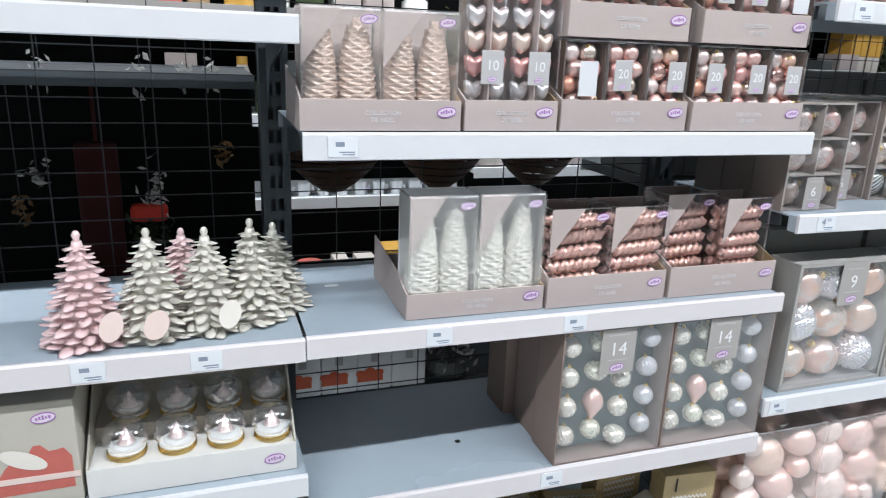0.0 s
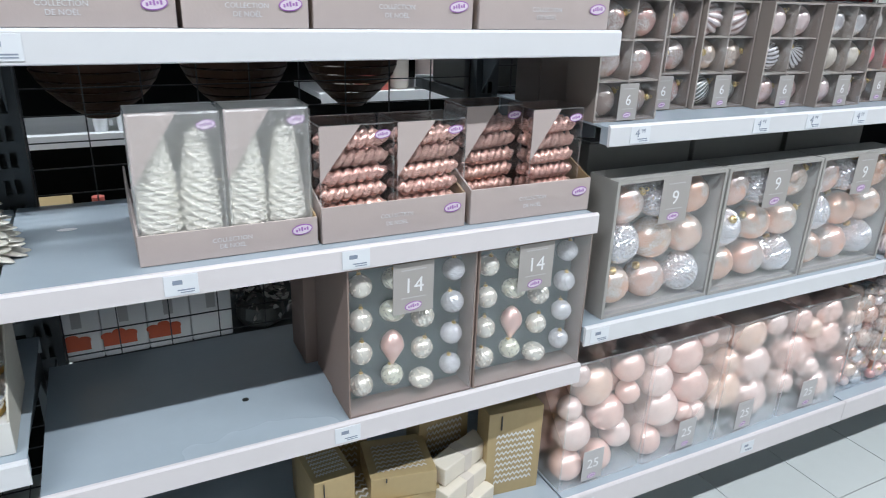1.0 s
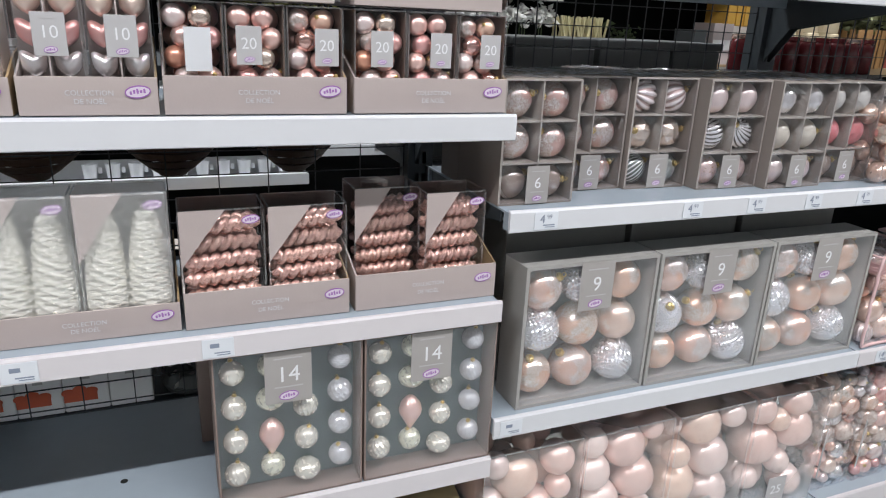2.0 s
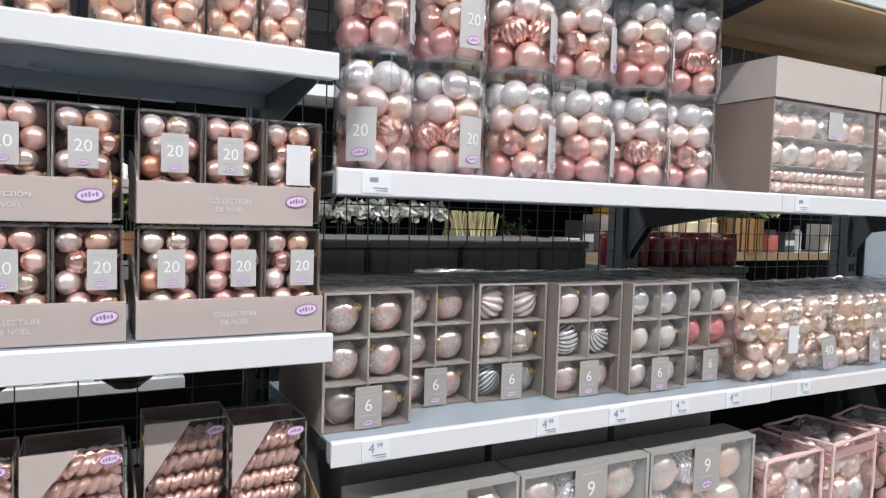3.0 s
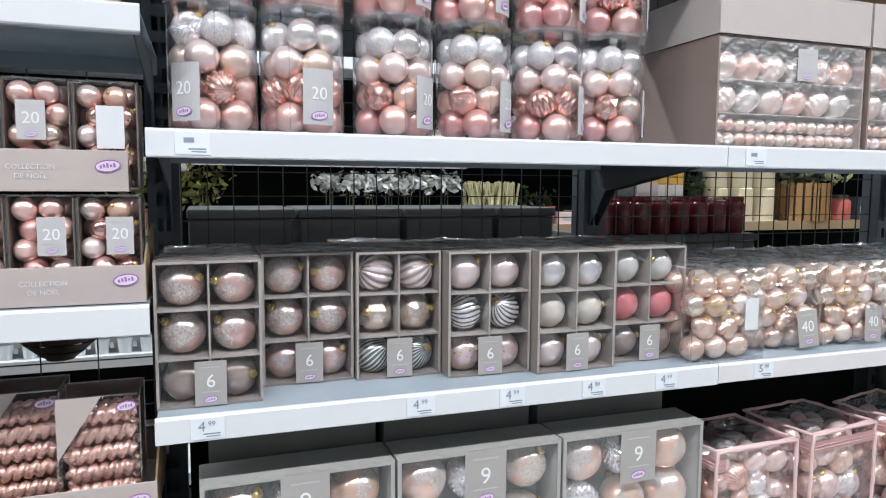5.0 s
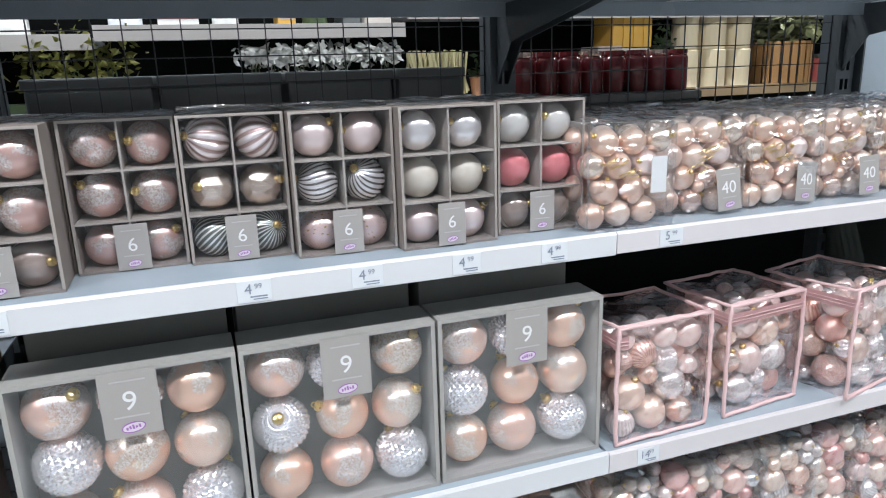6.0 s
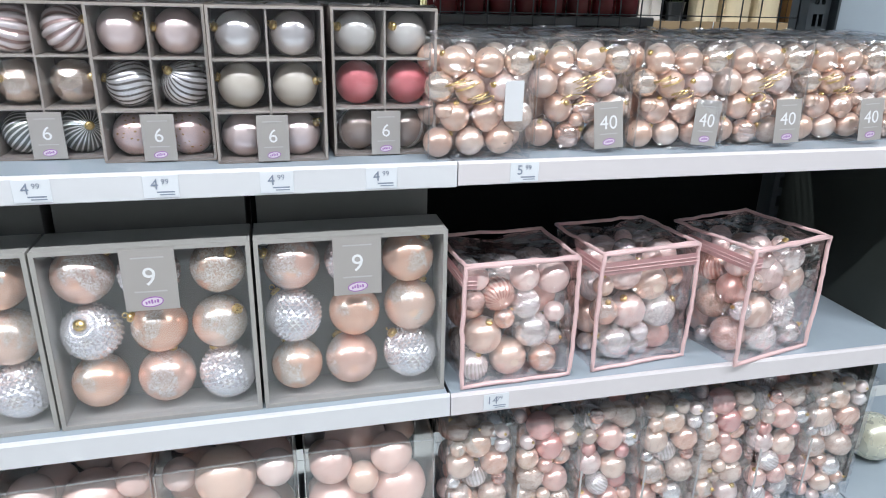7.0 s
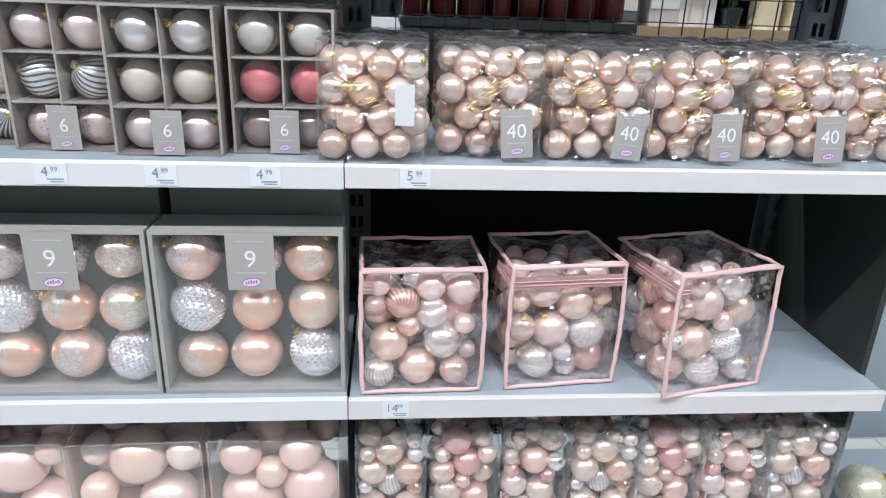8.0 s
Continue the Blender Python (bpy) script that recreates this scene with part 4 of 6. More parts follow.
def heart_box(x):
    b = thing("heart_ornament_box", pose(x, 1.1115, 1.2405), "clear box of champagne, rose and silver heart ornaments", "ornament box", "boxes of heart ornaments")
    w, h, d = 0.083, 0.30, 0.05
    part("back_card", box(-w / 2, w / 2, d - 0.003, d, 0, h), TAUPEIN, b)
    for r in range(7):
        mt = (SILVERP, SILVERP, ROSE, CHAMP, SILVERP, ROSE, CHAMP)[r]
        for c in (-1, 1):
            part("heart", shared("heart", heart_bm, mt), None, b, "", pose(c * 0.0205, 0.024, 0.024 + r * 0.0405) @ Matrix.Diagonal((0.019, 0.019, 0.019, 1)))
    part("rib", box(-0.001, 0.001, 0.001, d - 0.0035, 0, h), TAUPE, b)
    clear_box(b, w, d - 0.0035, h, CLEAR)
    count_label(b, 0.004, -0.0018, 0.075, 0.04, 0.055, "10", PALELABEL)


display_tray(0.450, 0.627, 1.2375, 0.052, d=0.20)
heart_box(0.495)
heart_box(0.581)


# ---- ridged cones, twisted icicles ----
def cone_bm(rows=26):
    prof = [(0, 0)]
    for i in range(rows):
        f = (i + 0.5) / rows
        r = 0.5 * min(1, 0.55 + 3 * f) * (1 - 0.62 * f ** 2.2) * (1 if f < 0.93 else 0.6)
        prof += [(r * 0.84, i / rows), (r, (i + 0.3) / rows), (r * 0.97, (i + 0.7) / rows)]
    prof.append((0, 1.0))
    bm = lathe(prof, 30)
    for v in bm.verts:
        a = math.atan2(v.co.y, v.co.x)
        row = int(v.co.z * rows)
        v.co.z += 0.014 * math.sin(6 * a + (row % 2) * math.pi)
        k = 1 + 0.05 * math.sin(7 * a + (row % 2) * math.pi + 1.5)
        v.co.x *= k
        v.co.y *= k
    return bm


GCONE = glitter("frosted_silver", (0.95, 0.93, 0.86), (0.76, 0.73, 0.64), 40, 0.2, 0.35, 0.6)
GFEATH = glitter("frosted_rose", (0.78, 0.62, 0.53), (0.56, 0.42, 0.35), 34, 0.25, 0.4, 0.6)
COPPER = mat("copper_rose", (0.82, 0.50, 0.42), 0.28, 0.6, 0.08, 30, rnd=0.08)
COPPERG = glitter("copper_glitter", (0.84, 0.56, 0.48), (0.58, 0.33, 0.27), 30, 0.35, 0.3)
OFFWHITE = mat("white_backing", (0.86, 0.85, 0.84), 0.6, 0, 0.03, 10)


def corner_card(parent, w, h, mt, y=-0.0012):
    """Slanted card across the upper left of a window, with its mark."""
    bm = bmesh.new()
    f = bm.faces.new([bm.verts.new(p) for p in ((-w / 2, y, h), (-w / 2, y, h * 0.52), (-w * 0.14, y, h * 0.84), (0.04 * w, y, h))])
    r = bmesh.ops.extrude_face_region(bm, geom=[f])
    bmesh.ops.translate(bm, verts=[g for g in r["geom"] if isinstance(g, bmesh.types.BMVert)], vec=(0, 0.0008, 0))
    bmesh.ops.recalc_face_normals(bm, faces=bm.faces)
    part("corner_card", bm, mt, parent, "taupe slanted corner card")
    emblem(parent, w * 0.34, y - 0.001, h * 0.91, 0.028)


def cone_box(x, y, z, w, h, mt, back, label, group, sheet=HAZE):
    b = thing("cone_ornament_box", pose(x, y, z), label, "ornament box", group)
    d = 0.075
    part("back_card", box(-w / 2, w / 2, d - 0.003, d, 0, h), back, b)
    for c in (-1, 1):
        part("cone", shared("cone", cone_bm, mt), None, b, "", pose(c * w * 0.235, 0.034, 0.012, 0, 0, random.uniform(0, 90)) @ Matrix.Diagonal((w * 0.545, 0.062, h * 0.86, 1)))
        part("cap", shared("cone_cap", lambda: lathe([(0, -0.2), (0.8, -0.2), (1, 0.6), (0, 0.8)], 12), SILVERP), None, b, "", pose(c * w * 0.235, 0.030, 0.008) @ Matrix.Diagonal((0.010, 0.010, 0.008, 1)))
    clear_box(b, w, d - 0.0035, h, sheet)
    corner_card(b, w, h, TAUPE, 0.0022)
    return b


display_tray(0.358, 0.632, 0.899, 0.048, y=1.112)
for x in (0.428, 0.560):
    cone_box(x, 1.1175, 0.902, 0.127, 0.222, GCONE, OFFWHITE, "clear box with two frosted silver cone ornaments", "boxes of silver cones")
display_tray(0.176, 0.447, 1.2375, 0.050, d=0.20)
for x in (0.246, 0.376):
    cone_box(x, 1.1115, 1.2405, 0.126, 0.186, GFEATH, TAUPE, "clear box with two glittered rose-beige cone ornaments", "boxes of rose-beige cones", VEIL)


def twist_bm(seg=20, steps=46):
    """A twisted rod along x with three rounded strands."""
    bm = bmesh.new()
    rings = []
    for k in range(steps + 1):
        f = k / steps
        env = min(1, 0.35 + 6 * min(f, 1 - f))
        ring = []
        for i in range(seg):
            a = 2 * math.pi * i / seg
            r = env * (0.5 + 0.52 * abs(math.cos(a + f * 7 * math.pi)) ** 0.8)
            ring.append(bm.verts.new((f - 0.5, r * math.cos(a), r * math.sin(a))))
        rings.append(ring)
    for a, b in zip(rings, rings[1:]):
        for i in range(seg):
            j = (i + 1) % seg
            bm.faces.new((a[i], a[j], b[j], b[i]))
    bm.faces.new(rings[0][::-1])
    bm.faces.new(rings[-1])
    bmesh.ops.recalc_face_normals(bm, faces=bm.faces)
    return bm


def twist_box(x, y, z, w, h):
    b = thing("twist_ornament_box", pose(x, y, z), "clear box of twisted copper-pink icicle ornaments", "ornament box", "boxes of twisted icicles")
    d = 0.09
    part("back_card", box(-w / 2, w / 2, d - 0.003, d, 0, h), DUSK, b)
    for r in range(6):
        for q in range(2):
            mt = COPPERG if (r + q) % 4 == 0 else COPPER
            part("twisted_icicle", shared("twisted_icicle", twist_bm, mt), None, b, "", pose(random.uniform(-0.002, 0.002), 0.018 + q * 0.034, 0.018 + r * 0.0285, random.uniform(0, 360), random.uniform(-6, -2), 0) @ Matrix.Diagonal((w - 0.010, 0.0138, 0.0138, 1)))
    clear_box(b, w, d - 0.0035, h, CLEAR)
    corner_card(b, w, h, TAUPE)


display_tray(0.634, 0.902, 0.899, 0.062, y=1.108)
display_tray(0.909, 1.178, 0.899, 0.065, y=1.108)
twist_box(0.700, 1.1135, 0.902, 0.126, 0.190)
twist_box(0.833, 1.1135, 0.902, 0.126, 0.190)
twist_box(0.982, 1.160, 0.902, 0.118, 0.200)
twist_box(1.098, 1.125, 0.902, 0.112, 0.195)


# ---- boxes of fourteen glass ornaments ----
def drop_bm():
    return lathe([(0, -1.25), (0.12, -1.18), (0.5, -0.62), (0.86, -0.1), (0.92, 0.18), (0.78, 0.62), (0.45, 0.95), (0.2, 1.12), (0, 1.15)], 22)


def onion_bm():
    bm = ball_bm(22, 14)
    for v in bm.verts:
        v.co.z *= 0.78
    return bm


IVORY = mat("ivory_pearl", (0.86, 0.80, 0.68), 0.25, 0.45, 0.03, 10, rnd=0.05, coat=0.4)
GREENISH = mat("pale_sage_pearl", (0.80, 0.78, 0.62), 0.27, 0.4, 0.03, 10, rnd=0.05, coat=0.4)


def fourteen_box(x0, x1):
    w, h, d = x1 - x0, 0.292, 0.10
    b = thing("ornament_box", pose((x0 + x1) / 2, 1.082, 0.5655), "grey-green box with fourteen small glass ornaments", "ornament box", "boxes of fourteen ornaments")
    card_tray(b, w, d, h, 0.003, BROWN, GREENCARD)
    part("backing", box(-w / 2 + 0.0045, w / 2 - 0.0045, 0.052, 0.055, 0.0045, h - 0.0045), GREENCARD, b, "slate-green backing card")
    cols = [-0.092, -0.031, 0.029, 0.09]
    drop = [0.0, 0.008, -0.014, 0.004]
    k = 0
    for c in range(4):
        for r in range(4):
            if r == 0 and c in (1, 2):
                continue
            z = h - 0.045 - r * 0.066 + drop[c]
            mt = (IVORY, GREENISH, GSILVER, GREENISH, IVORY, GCHAMP)[(k * 5 + r) % 6]
            if (c, r) == (1, 2):
                part("drop_ornament", shared("drop_ornament", drop_bm, BLUSH), None, b, "", pose(cols[c], 0.027, z - 0.008) @ Matrix.Diagonal((0.024, 0.024, 0.030, 1)))
            elif (c, r) in ((1, 1), (2, 3)):
                part("onion_ornament", shared("onion_ornament", onion_bm, mt), None, b, "", pose(cols[c], 0.027, z) @ Matrix.Diagonal((0.0245, 0.0245, 0.0245, 1)))
            else:
                bauble(b, cols[c], 0.027, z, 0.0212, mt, "ribbed" if k % 4 == 3 else "plain", True, (12, random.uniform(-8, 8), random.uniform(0, 360)))
            k += 1
    bauble(b, -0.031, 0.027, h - 0.04, 0.020, GREENISH, "plain", True, (12, 0, 0))
    pane("window", quad(-w / 2 + 0.003, w / 2 - 0.003, 0.003, h - 0.003, -0.0008), CLEAR, b, "clear plastic window")
    count_label(b, -0.004, -0.002, h - 0.098, 0.078, 0.096, "14")


fourteen_box(0.668, 0.917)
fourteen_box(0.921, 1.176)
for x0, x1, y in ((0.672, 0.92, 1.19), (0.925, 1.17, 1.19), (0.650, 0.90, 1.30)):
    k = thing("ornament_box_reserve", pose((x0 + x1) / 2, y, 0.5655), "brown-sided card box stacked behind the ornament boxes", "carton", "reserve ornament boxes")
    part("carton_body", box(-(x1 - x0) / 2, (x1 - x0) / 2, 0, 0.10, 0, 0.29, 0.0015), BROWN, k)
    part("tape", box(-0.02, 0.02, 0.002, 0.098, 0.2905, 0.2915), TAUPE, k)


# ---- zip bags ----
def tube_curve(name, pts, r, mt, parent, closed=True):
    """A round cord through the points, as a mesh."""
    cu = bpy.data.curves.new(name, "CURVE")
    cu.dimensions, cu.bevel_depth, cu.bevel_resolution = "3D", r, 2
    sp = cu.splines.new("POLY")
    sp.points.add(len(pts) - 1)
    for p, q in zip(sp.points, pts):
        p.co = (*q, 1)
    sp.use_cyclic_u = closed
    ob = bpy.data.objects.new(name, cu)
    scene.collection.objects.link(ob)
    me = bpy.data.meshes.new_from_object(ob.evaluated_get(bpy.context.evaluated_depsgraph_get()))
    bpy.data.objects.remove(ob)
    me.materials.clear()
    me.materials.append(mt)
    me.shade_smooth()
    return part(name, me, mt, parent)


def wavy(a, b, n=8, amp=0.004):
    return [Vector(a).lerp(Vector(b), i / n) + Vector((random.uniform(-amp, amp), random.uniform(-amp, amp), random.uniform(-amp, amp))) for i in range(n)]


def loop(corners, amp=0.004):
    pts = []
    for a, b in zip(corners, corners[1:] + corners[:1]):
        pts += wavy(a, b, 8, amp)
    return pts


def pal_bag(f):
    if f > 0.78:
        return random.choice([(PEARL, "plain"), (SILVERP, "plain"), (PEARL, "plain")])
    return random.choice([(BLUSH, "plain"), (PEARL, "plain"), (GSILVER, "plain"), (COPLINE, "slanted"), (PEARL, "plain"), (GROSE, "plain"), (CHAMP, "plain"), (SHELL, "slanted"), (STUDSILV, "studded"), (SILVFOIL, "plain"), (PBLUSH, "plain"), (GCHAMP, "plain")])


def zip_bag(x, y, rot, w, d, h, zip_front):
    b = thing("zip_bag", pose(x, y, 0.6485, 0, 0, rot), "clear vinyl zip bag with pink piping full of baubles", "zip bag", "zip bags of baubles")
    pack_column(b, w - 0.006, d - 0.006, h * 0.96, (0.035, 0.035, 0.031, 0.027), pal_bag, 0.002, 140)
    bm = box(-w / 2, w / 2, 0, d, 0.001, h, 0.008)
    bmesh.ops.subdivide_edges(bm, edges=[e for e in bm.edges if e.calc_length() > 0.05], cuts=5, use_grid_fill=True)
    for v in bm.verts:
        k = noise.noise(v.co * 22 + Vector((x * 9, 0, 0)))
        v.co += Vector((0.006 * k if abs(v.co.x) > w * 0.4 else 0, 0.005 * k if v.co.y < 0.02 else 0, (0.012 * k - 0.012 * (1 - (2 * v.co.x / w) ** 2)) if v.co.z > h * 0.9 else 0))
    pane("vinyl", bm, VINYL, b, "clear crinkled vinyl", smooth=True)
    f0, f1, zt, zb = -w / 2, w / 2, h, 0.004
    tube_curve("front_piping", loop([(f0, -0.002, zb), (f1, -0.002, zb), (f1 + 0.004, -0.002, h * 0.5), (f1, -0.002, zt), (f0, -0.002, zt), (f0 - 0.003, -0.002, h * 0.5)], 0.0011), 0.0042, PINKTRIM, b)
    tube_curve("top_piping", loop([(f0, 0.002, zt + 0.001), (f1, 0.002, zt + 0.001), (f1, d, zt - 0.002), (f0, d, zt - 0.002)], 0.0016), 0.0036, PINKTRIM, b)
    zz = h - 0.028
    bm = bmesh.new()
    path = ([(f0 - 0.003, d * 0.8)] if not zip_front else [(f0 - 0.003, d * 0.5)]) + [(f0 - 0.003, -0.003)] + ([(f1 + 0.002, -0.004)] if zip_front else [(f0 + 0.02, -0.004)])
    low = [bm.verts.new((px, py, zz - 0.012)) for px, py in path]
    up = [bm.verts.new((px, py, zz + 0.012)) for px, py in path]
    for i in range(len(path) - 1):
        bm.faces.new((low[i], low[i + 1], up[i + 1], up[i]))
    bmesh.ops.solidify(bm, geom=list(bm.faces), thickness=0.0012)
    part("zip_band", bm, ZIPBAND, b, "pink woven zip band")
    for dz in (-0.004, 0.003):
        tube_curve("zip_track", [(px - 0.001, py - 0.0015, zz + dz) for px, py in path], 0.0009, PINKTRIM, b, False)
    return b


zip_bag(2.310, 1.095, 2, 0.210, 0.17, 0.236, False)
zip_bag(2.566, 1.112, 6, 0.206, 0.18, 0.238, True)
zip_bag(2.845, 1.085, 13, 0.205, 0.20, 0.240, False)


# ---- bottom decks ----
SATINPINK = mat("pink_satin", (0.90, 0.64, 0.58), 0.36, 0.3, 0.03, 10, rnd=0.06, coat=0.7)
SATINPEARL = mat("pearl_satin", (0.92, 0.74, 0.70), 0.36, 0.3, 0.03, 10, rnd=0.05, coat=0.7)
SATINPEACH = mat("peach_satin", (0.90, 0.66, 0.55), 0.36, 0.3, 0.03, 10, rnd=0.06, coat=0.7)


def pal_deck(f):
    return (random.choice((SATINPINK, SATINPINK, SATINPEARL, SATINPEARL, SATINPEACH)), "plain")


def deck_pack(x, w, h, n, radii):
    b = thing("bauble_pack", pose(x, 1.10, 0.2045, 0, 0, random.uniform(-2, 2)), "large clear film pack of pale pink and pearl baubles", "bauble pack", "large film packs on the deck")
    pack_column(b, w - 0.004, 0.20, h, radii, pal_deck, caps=0.0)
    clear_box(b, w, 0.204, h + 0.004, FOG)
    count_label(b, random.uniform(-0.03, 0.05), -0.0022, 0.012, 0.06, 0.085, n, PALELABEL)


for i, x in enumerate((1.300, 1.545, 1.79, 2.04)):
    deck_pack(x, 0.238, 0.335, "25", (0.054, 0.054, 0.046, 0.04) if i < 2 else (0.062, 0.062, 0.055, 0.045))


def pal_side(f):
    return random.choice([(ROSE, "plain"), (PEARL, "plain"), (GSILVER, "plain"), (CHAMP, "plain"), (GCHAMP, "plain"), (BLUSH, "plain"), (ROSEFOIL, "plain"), (PBLUSH, "plain"), (SHELL, "slanted"), (ROSE, "plain"), (GCHAMP, "plain"), (PCHAMP, "plain"), (SILVFOIL, "plain")])


def bucket_pack():
    b = thing("bauble_pack", pose(0, 0, 0), "tall clear film pack of mixed rose, silver and champagne baubles", "bauble pack", "tall film packs on the deck")
    w, h = 0.132, 0.345
    pack_column(b, w - 0.004, 0.128, h * 0.985, (0.0285, 0.0285, 0.024), pal_side)
    bm = box(-w / 2, w / 2, 0, 0.132, 0, h, 0.003)
    for v in bm.verts:
        if v.co.z > 0.3:
            v.co.x *= 1.05
            v.co.y -= 0.004
    pane("film", bm, FILM, b, "clear film wrap")
    part("white_seam", box(-w / 2 - 0.001, -w / 2 + 0.003, -0.003, -0.001, 0.05, 0.20), PALELABEL, b)
    return b


tall = [bucket_pack() for _ in range(3)]
for i, x in enumerate((2.258, 2.400, 2.540, 2.680, 2.815, 2.955, 3.095)):
    m = pose(x, 1.10 + random.uniform(0, 0.015), 0.2045, 0, 0, random.uniform(-3, 3))
    if i < 3:
        tall[i].matrix_basis = m
    else:
        copy_thing(tall[i % 3], m)


# ---- cartons on the fourth bay ----
def ball_carton(x0, x1):
    w, d, h = x1 - x0, 0.30, 0.212
    b = thing("bauble_carton", pose((x0 + x1) / 2, 1.10, 1.4855), "brown carton with greyed taupe lid and clear front over silver baubles", "bauble carton", "lidded bauble cartons")
    card_tray(b, w, d, h, 0.005, BROWN, LIDCARD)
    for c in range(6):
        for r in range(2):
            bauble(b, -w / 2 + 0.036 + c * (w - 0.072) / 5, 0.036, 0.098 + r * 0.063, 0.0292, (PEARL, SILVERP, PEARL, BLUSH)[(c + r * 2) % 4], "plain" if (c + r) % 4 else "ribbed")
    for c in range(14):
        for r in range(2):
            bauble(b, -w / 2 + 0.018 + c * (w - 0.036) / 13, 0.018, 0.019 + r * 0.027, 0.0125, (PEARL, BLUSH, CHAMP)[(c // 2 + r) % 3])
    for z in (0.066, 0.130):
        part("inner_shelf", box(-w / 2 + 0.005, w / 2 - 0.005, 0.002, 0.07, z, z + 0.0015), LIDCARD, b)
    pane("window", quad(-w / 2 + 0.003, w / 2 - 0.003, 0.003, h - 0.003, -0.0008), VEIL, b, "clear window")
    count_label(b, 0.03, -0.002, 0.135, 0.05, 0.062, "", PALELABEL)
    part("lid", boxes([(-w / 2 - 0.004, w / 2 + 0.004, -0.006, d, h + 0.084, h + 0.088)]), LIDCARD, b, "greyed taupe card lid")
    for nm, q in (("lid_front", (-w / 2 - 0.004, w / 2 + 0.004, -0.006, -0.003, h + 0.001, h + 0.0838)), ("lid_side", (-w / 2 - 0.004, -w / 2 - 0.001, -0.0028, d, h + 0.001, h + 0.0838)), ("lid_side", (w / 2 + 0.001, w / 2 + 0.004, -0.0028, d, h + 0.001, h + 0.0838))):
        part(nm, box(*q, 0.0006), LIDCARD, b)


ball_carton(2.174, 2.545)
ball_carton(2.56, 2.93)

# ---- goods on the top shelves ----
GOLDSEQ = glitter("gold_sequins", (0.86, 0.66, 0.40), (0.45, 0.27, 0.11), 70, 0.3, 0.35, 1.0)
TINSEL = [mat("gold_tinsel", (0.92, 0.68, 0.34), 0.35, 0.35, 0.15, 60), mat("amber_tinsel", (0.80, 0.48, 0.18), 0.35, 0.35, 0.15, 60), mat("pale_tinsel", (0.95, 0.84, 0.62), 0.35, 0.35, 0.12, 60)]


def tinsel_bm(n, w, d, h, seed):
    """Many narrow foil strands, bent a little, that hang side by side."""
    rnd = random.Random(seed)
    bm = bmesh.new()
    for _ in range(n):
        x, y, q = rnd.uniform(-w / 2, w / 2), rnd.uniform(0, d) ** 2 / d, rnd.uniform(0.001, 0.0026)
        z0, x1 = rnd.uniform(0, 0.03), x + rnd.gauss(0, 0.006)
        prev = None
        for k in range(7):
            f = k / 6
            c = Vector((x + (x1 - x) * f + rnd.uniform(-0.002, 0.002), y + rnd.uniform(-0.002, 0.002), z0 + (h - z0) * f))
            a = rnd.uniform(0, 3.1)
            row = [bm.verts.new(c + Vector((q * math.cos(a), q * math.sin(a), 0)) * e) for e in (-1, 1)]
            if prev:
                bm.faces.new((prev[0], prev[1], row[1], row[0]))
            prev = row
    bmesh.ops.solidify(bm, geom=list(bm.faces), thickness=0.0003)
    return bm


for i, x in enumerate((1.255, 1.415, 1.575, 1.735, 1.885)):
    g = thing("tinsel_pack", pose(x, 1.10, 1.9685), "pack of gold foil tinsel strands standing on the shelf", "tinsel", "packs of gold tinsel")
    w = 0.15
    part("backing_card", box(-w / 2, w / 2, 0.05, 0.17, 0, 0.34, 0.003), KRAFT, g, "brown backing card")
    for k, mt in enumerate(TINSEL):
        tagged(part("tinsel_strands", tinsel_bm(110, w - 0.006, 0.045, 0.33, 70 + 3 * i + k), mt, g), kind="stuff")
    pane("wrap", box(-w / 2, w / 2, -0.004, 0.049, 0.001, 0.34, 0.004), FILM, g, "clear film wrap")
k = thing("cream_gift_box", pose(2.185, 1.14, 1.9685), "large cream card box with a white round sticker", "gift box")
part("carton_body", box(-0.19, 0.185, 0, 0.26, 0, 0.42, 0.003), CREAM, k)
part("round_sticker", shared("oval", oval_bm, WHITEINK, False), None, k, "white round sticker", pose(-0.07, -0.0005, 0.215, 90, 0, 0) @ Matrix.Diagonal((0.085, 0.085, 0.04, 1)))
k = thing("white_box", pose(2.458, 1.10, 1.9585), "plain white card box on the top shelf", "box")
part("carton_body", box(-0.065, 0.065, 0, 0.24, 0, 0.36, 0.003), RAIL, k)
part("flap", box(-0.062, 0.062, 0.003, 0.235, 0.3615, 0.3635), RAIL, k)
k = thing("picture_carton", pose(2.80, 1.12, 1.9585), "cream carton with a round gold picture", "carton")
part("carton_body", box(-0.26, 0.26, 0, 0.24, 0, 0.40, 0.003), CREAM, k)
part("gold_picture", shared("oval", oval_bm, GOLDSEQ, False), None, k, "gold glittering round picture", pose(0.06, -0.0005, 0.19, 90, 0, 0) @ Matrix.Diagonal((0.18, 0.18, 0.04, 1)))


# ---- first bay: ceramic trees, snow domes ----
TREEPINK = mat("pink_ceramic", (0.90, 0.66, 0.66), 0.3, 0, 0.06, 20, 0.2, 120, coat=0.5)
TREESILV = mat("champagne_silver_ceramic", (0.86, 0.82, 0.73), 0.28, 0.12, 0.12, 20, 0.25, 120, coat=0.3)
PAPER = mat("paper_tag", (0.80, 0.75, 0.68), 0.6, 0, 0.05, 20)
PAPERROSE = mat("rose_paper_tag", (0.78, 0.62, 0.56), 0.6, 0, 0.05, 20)


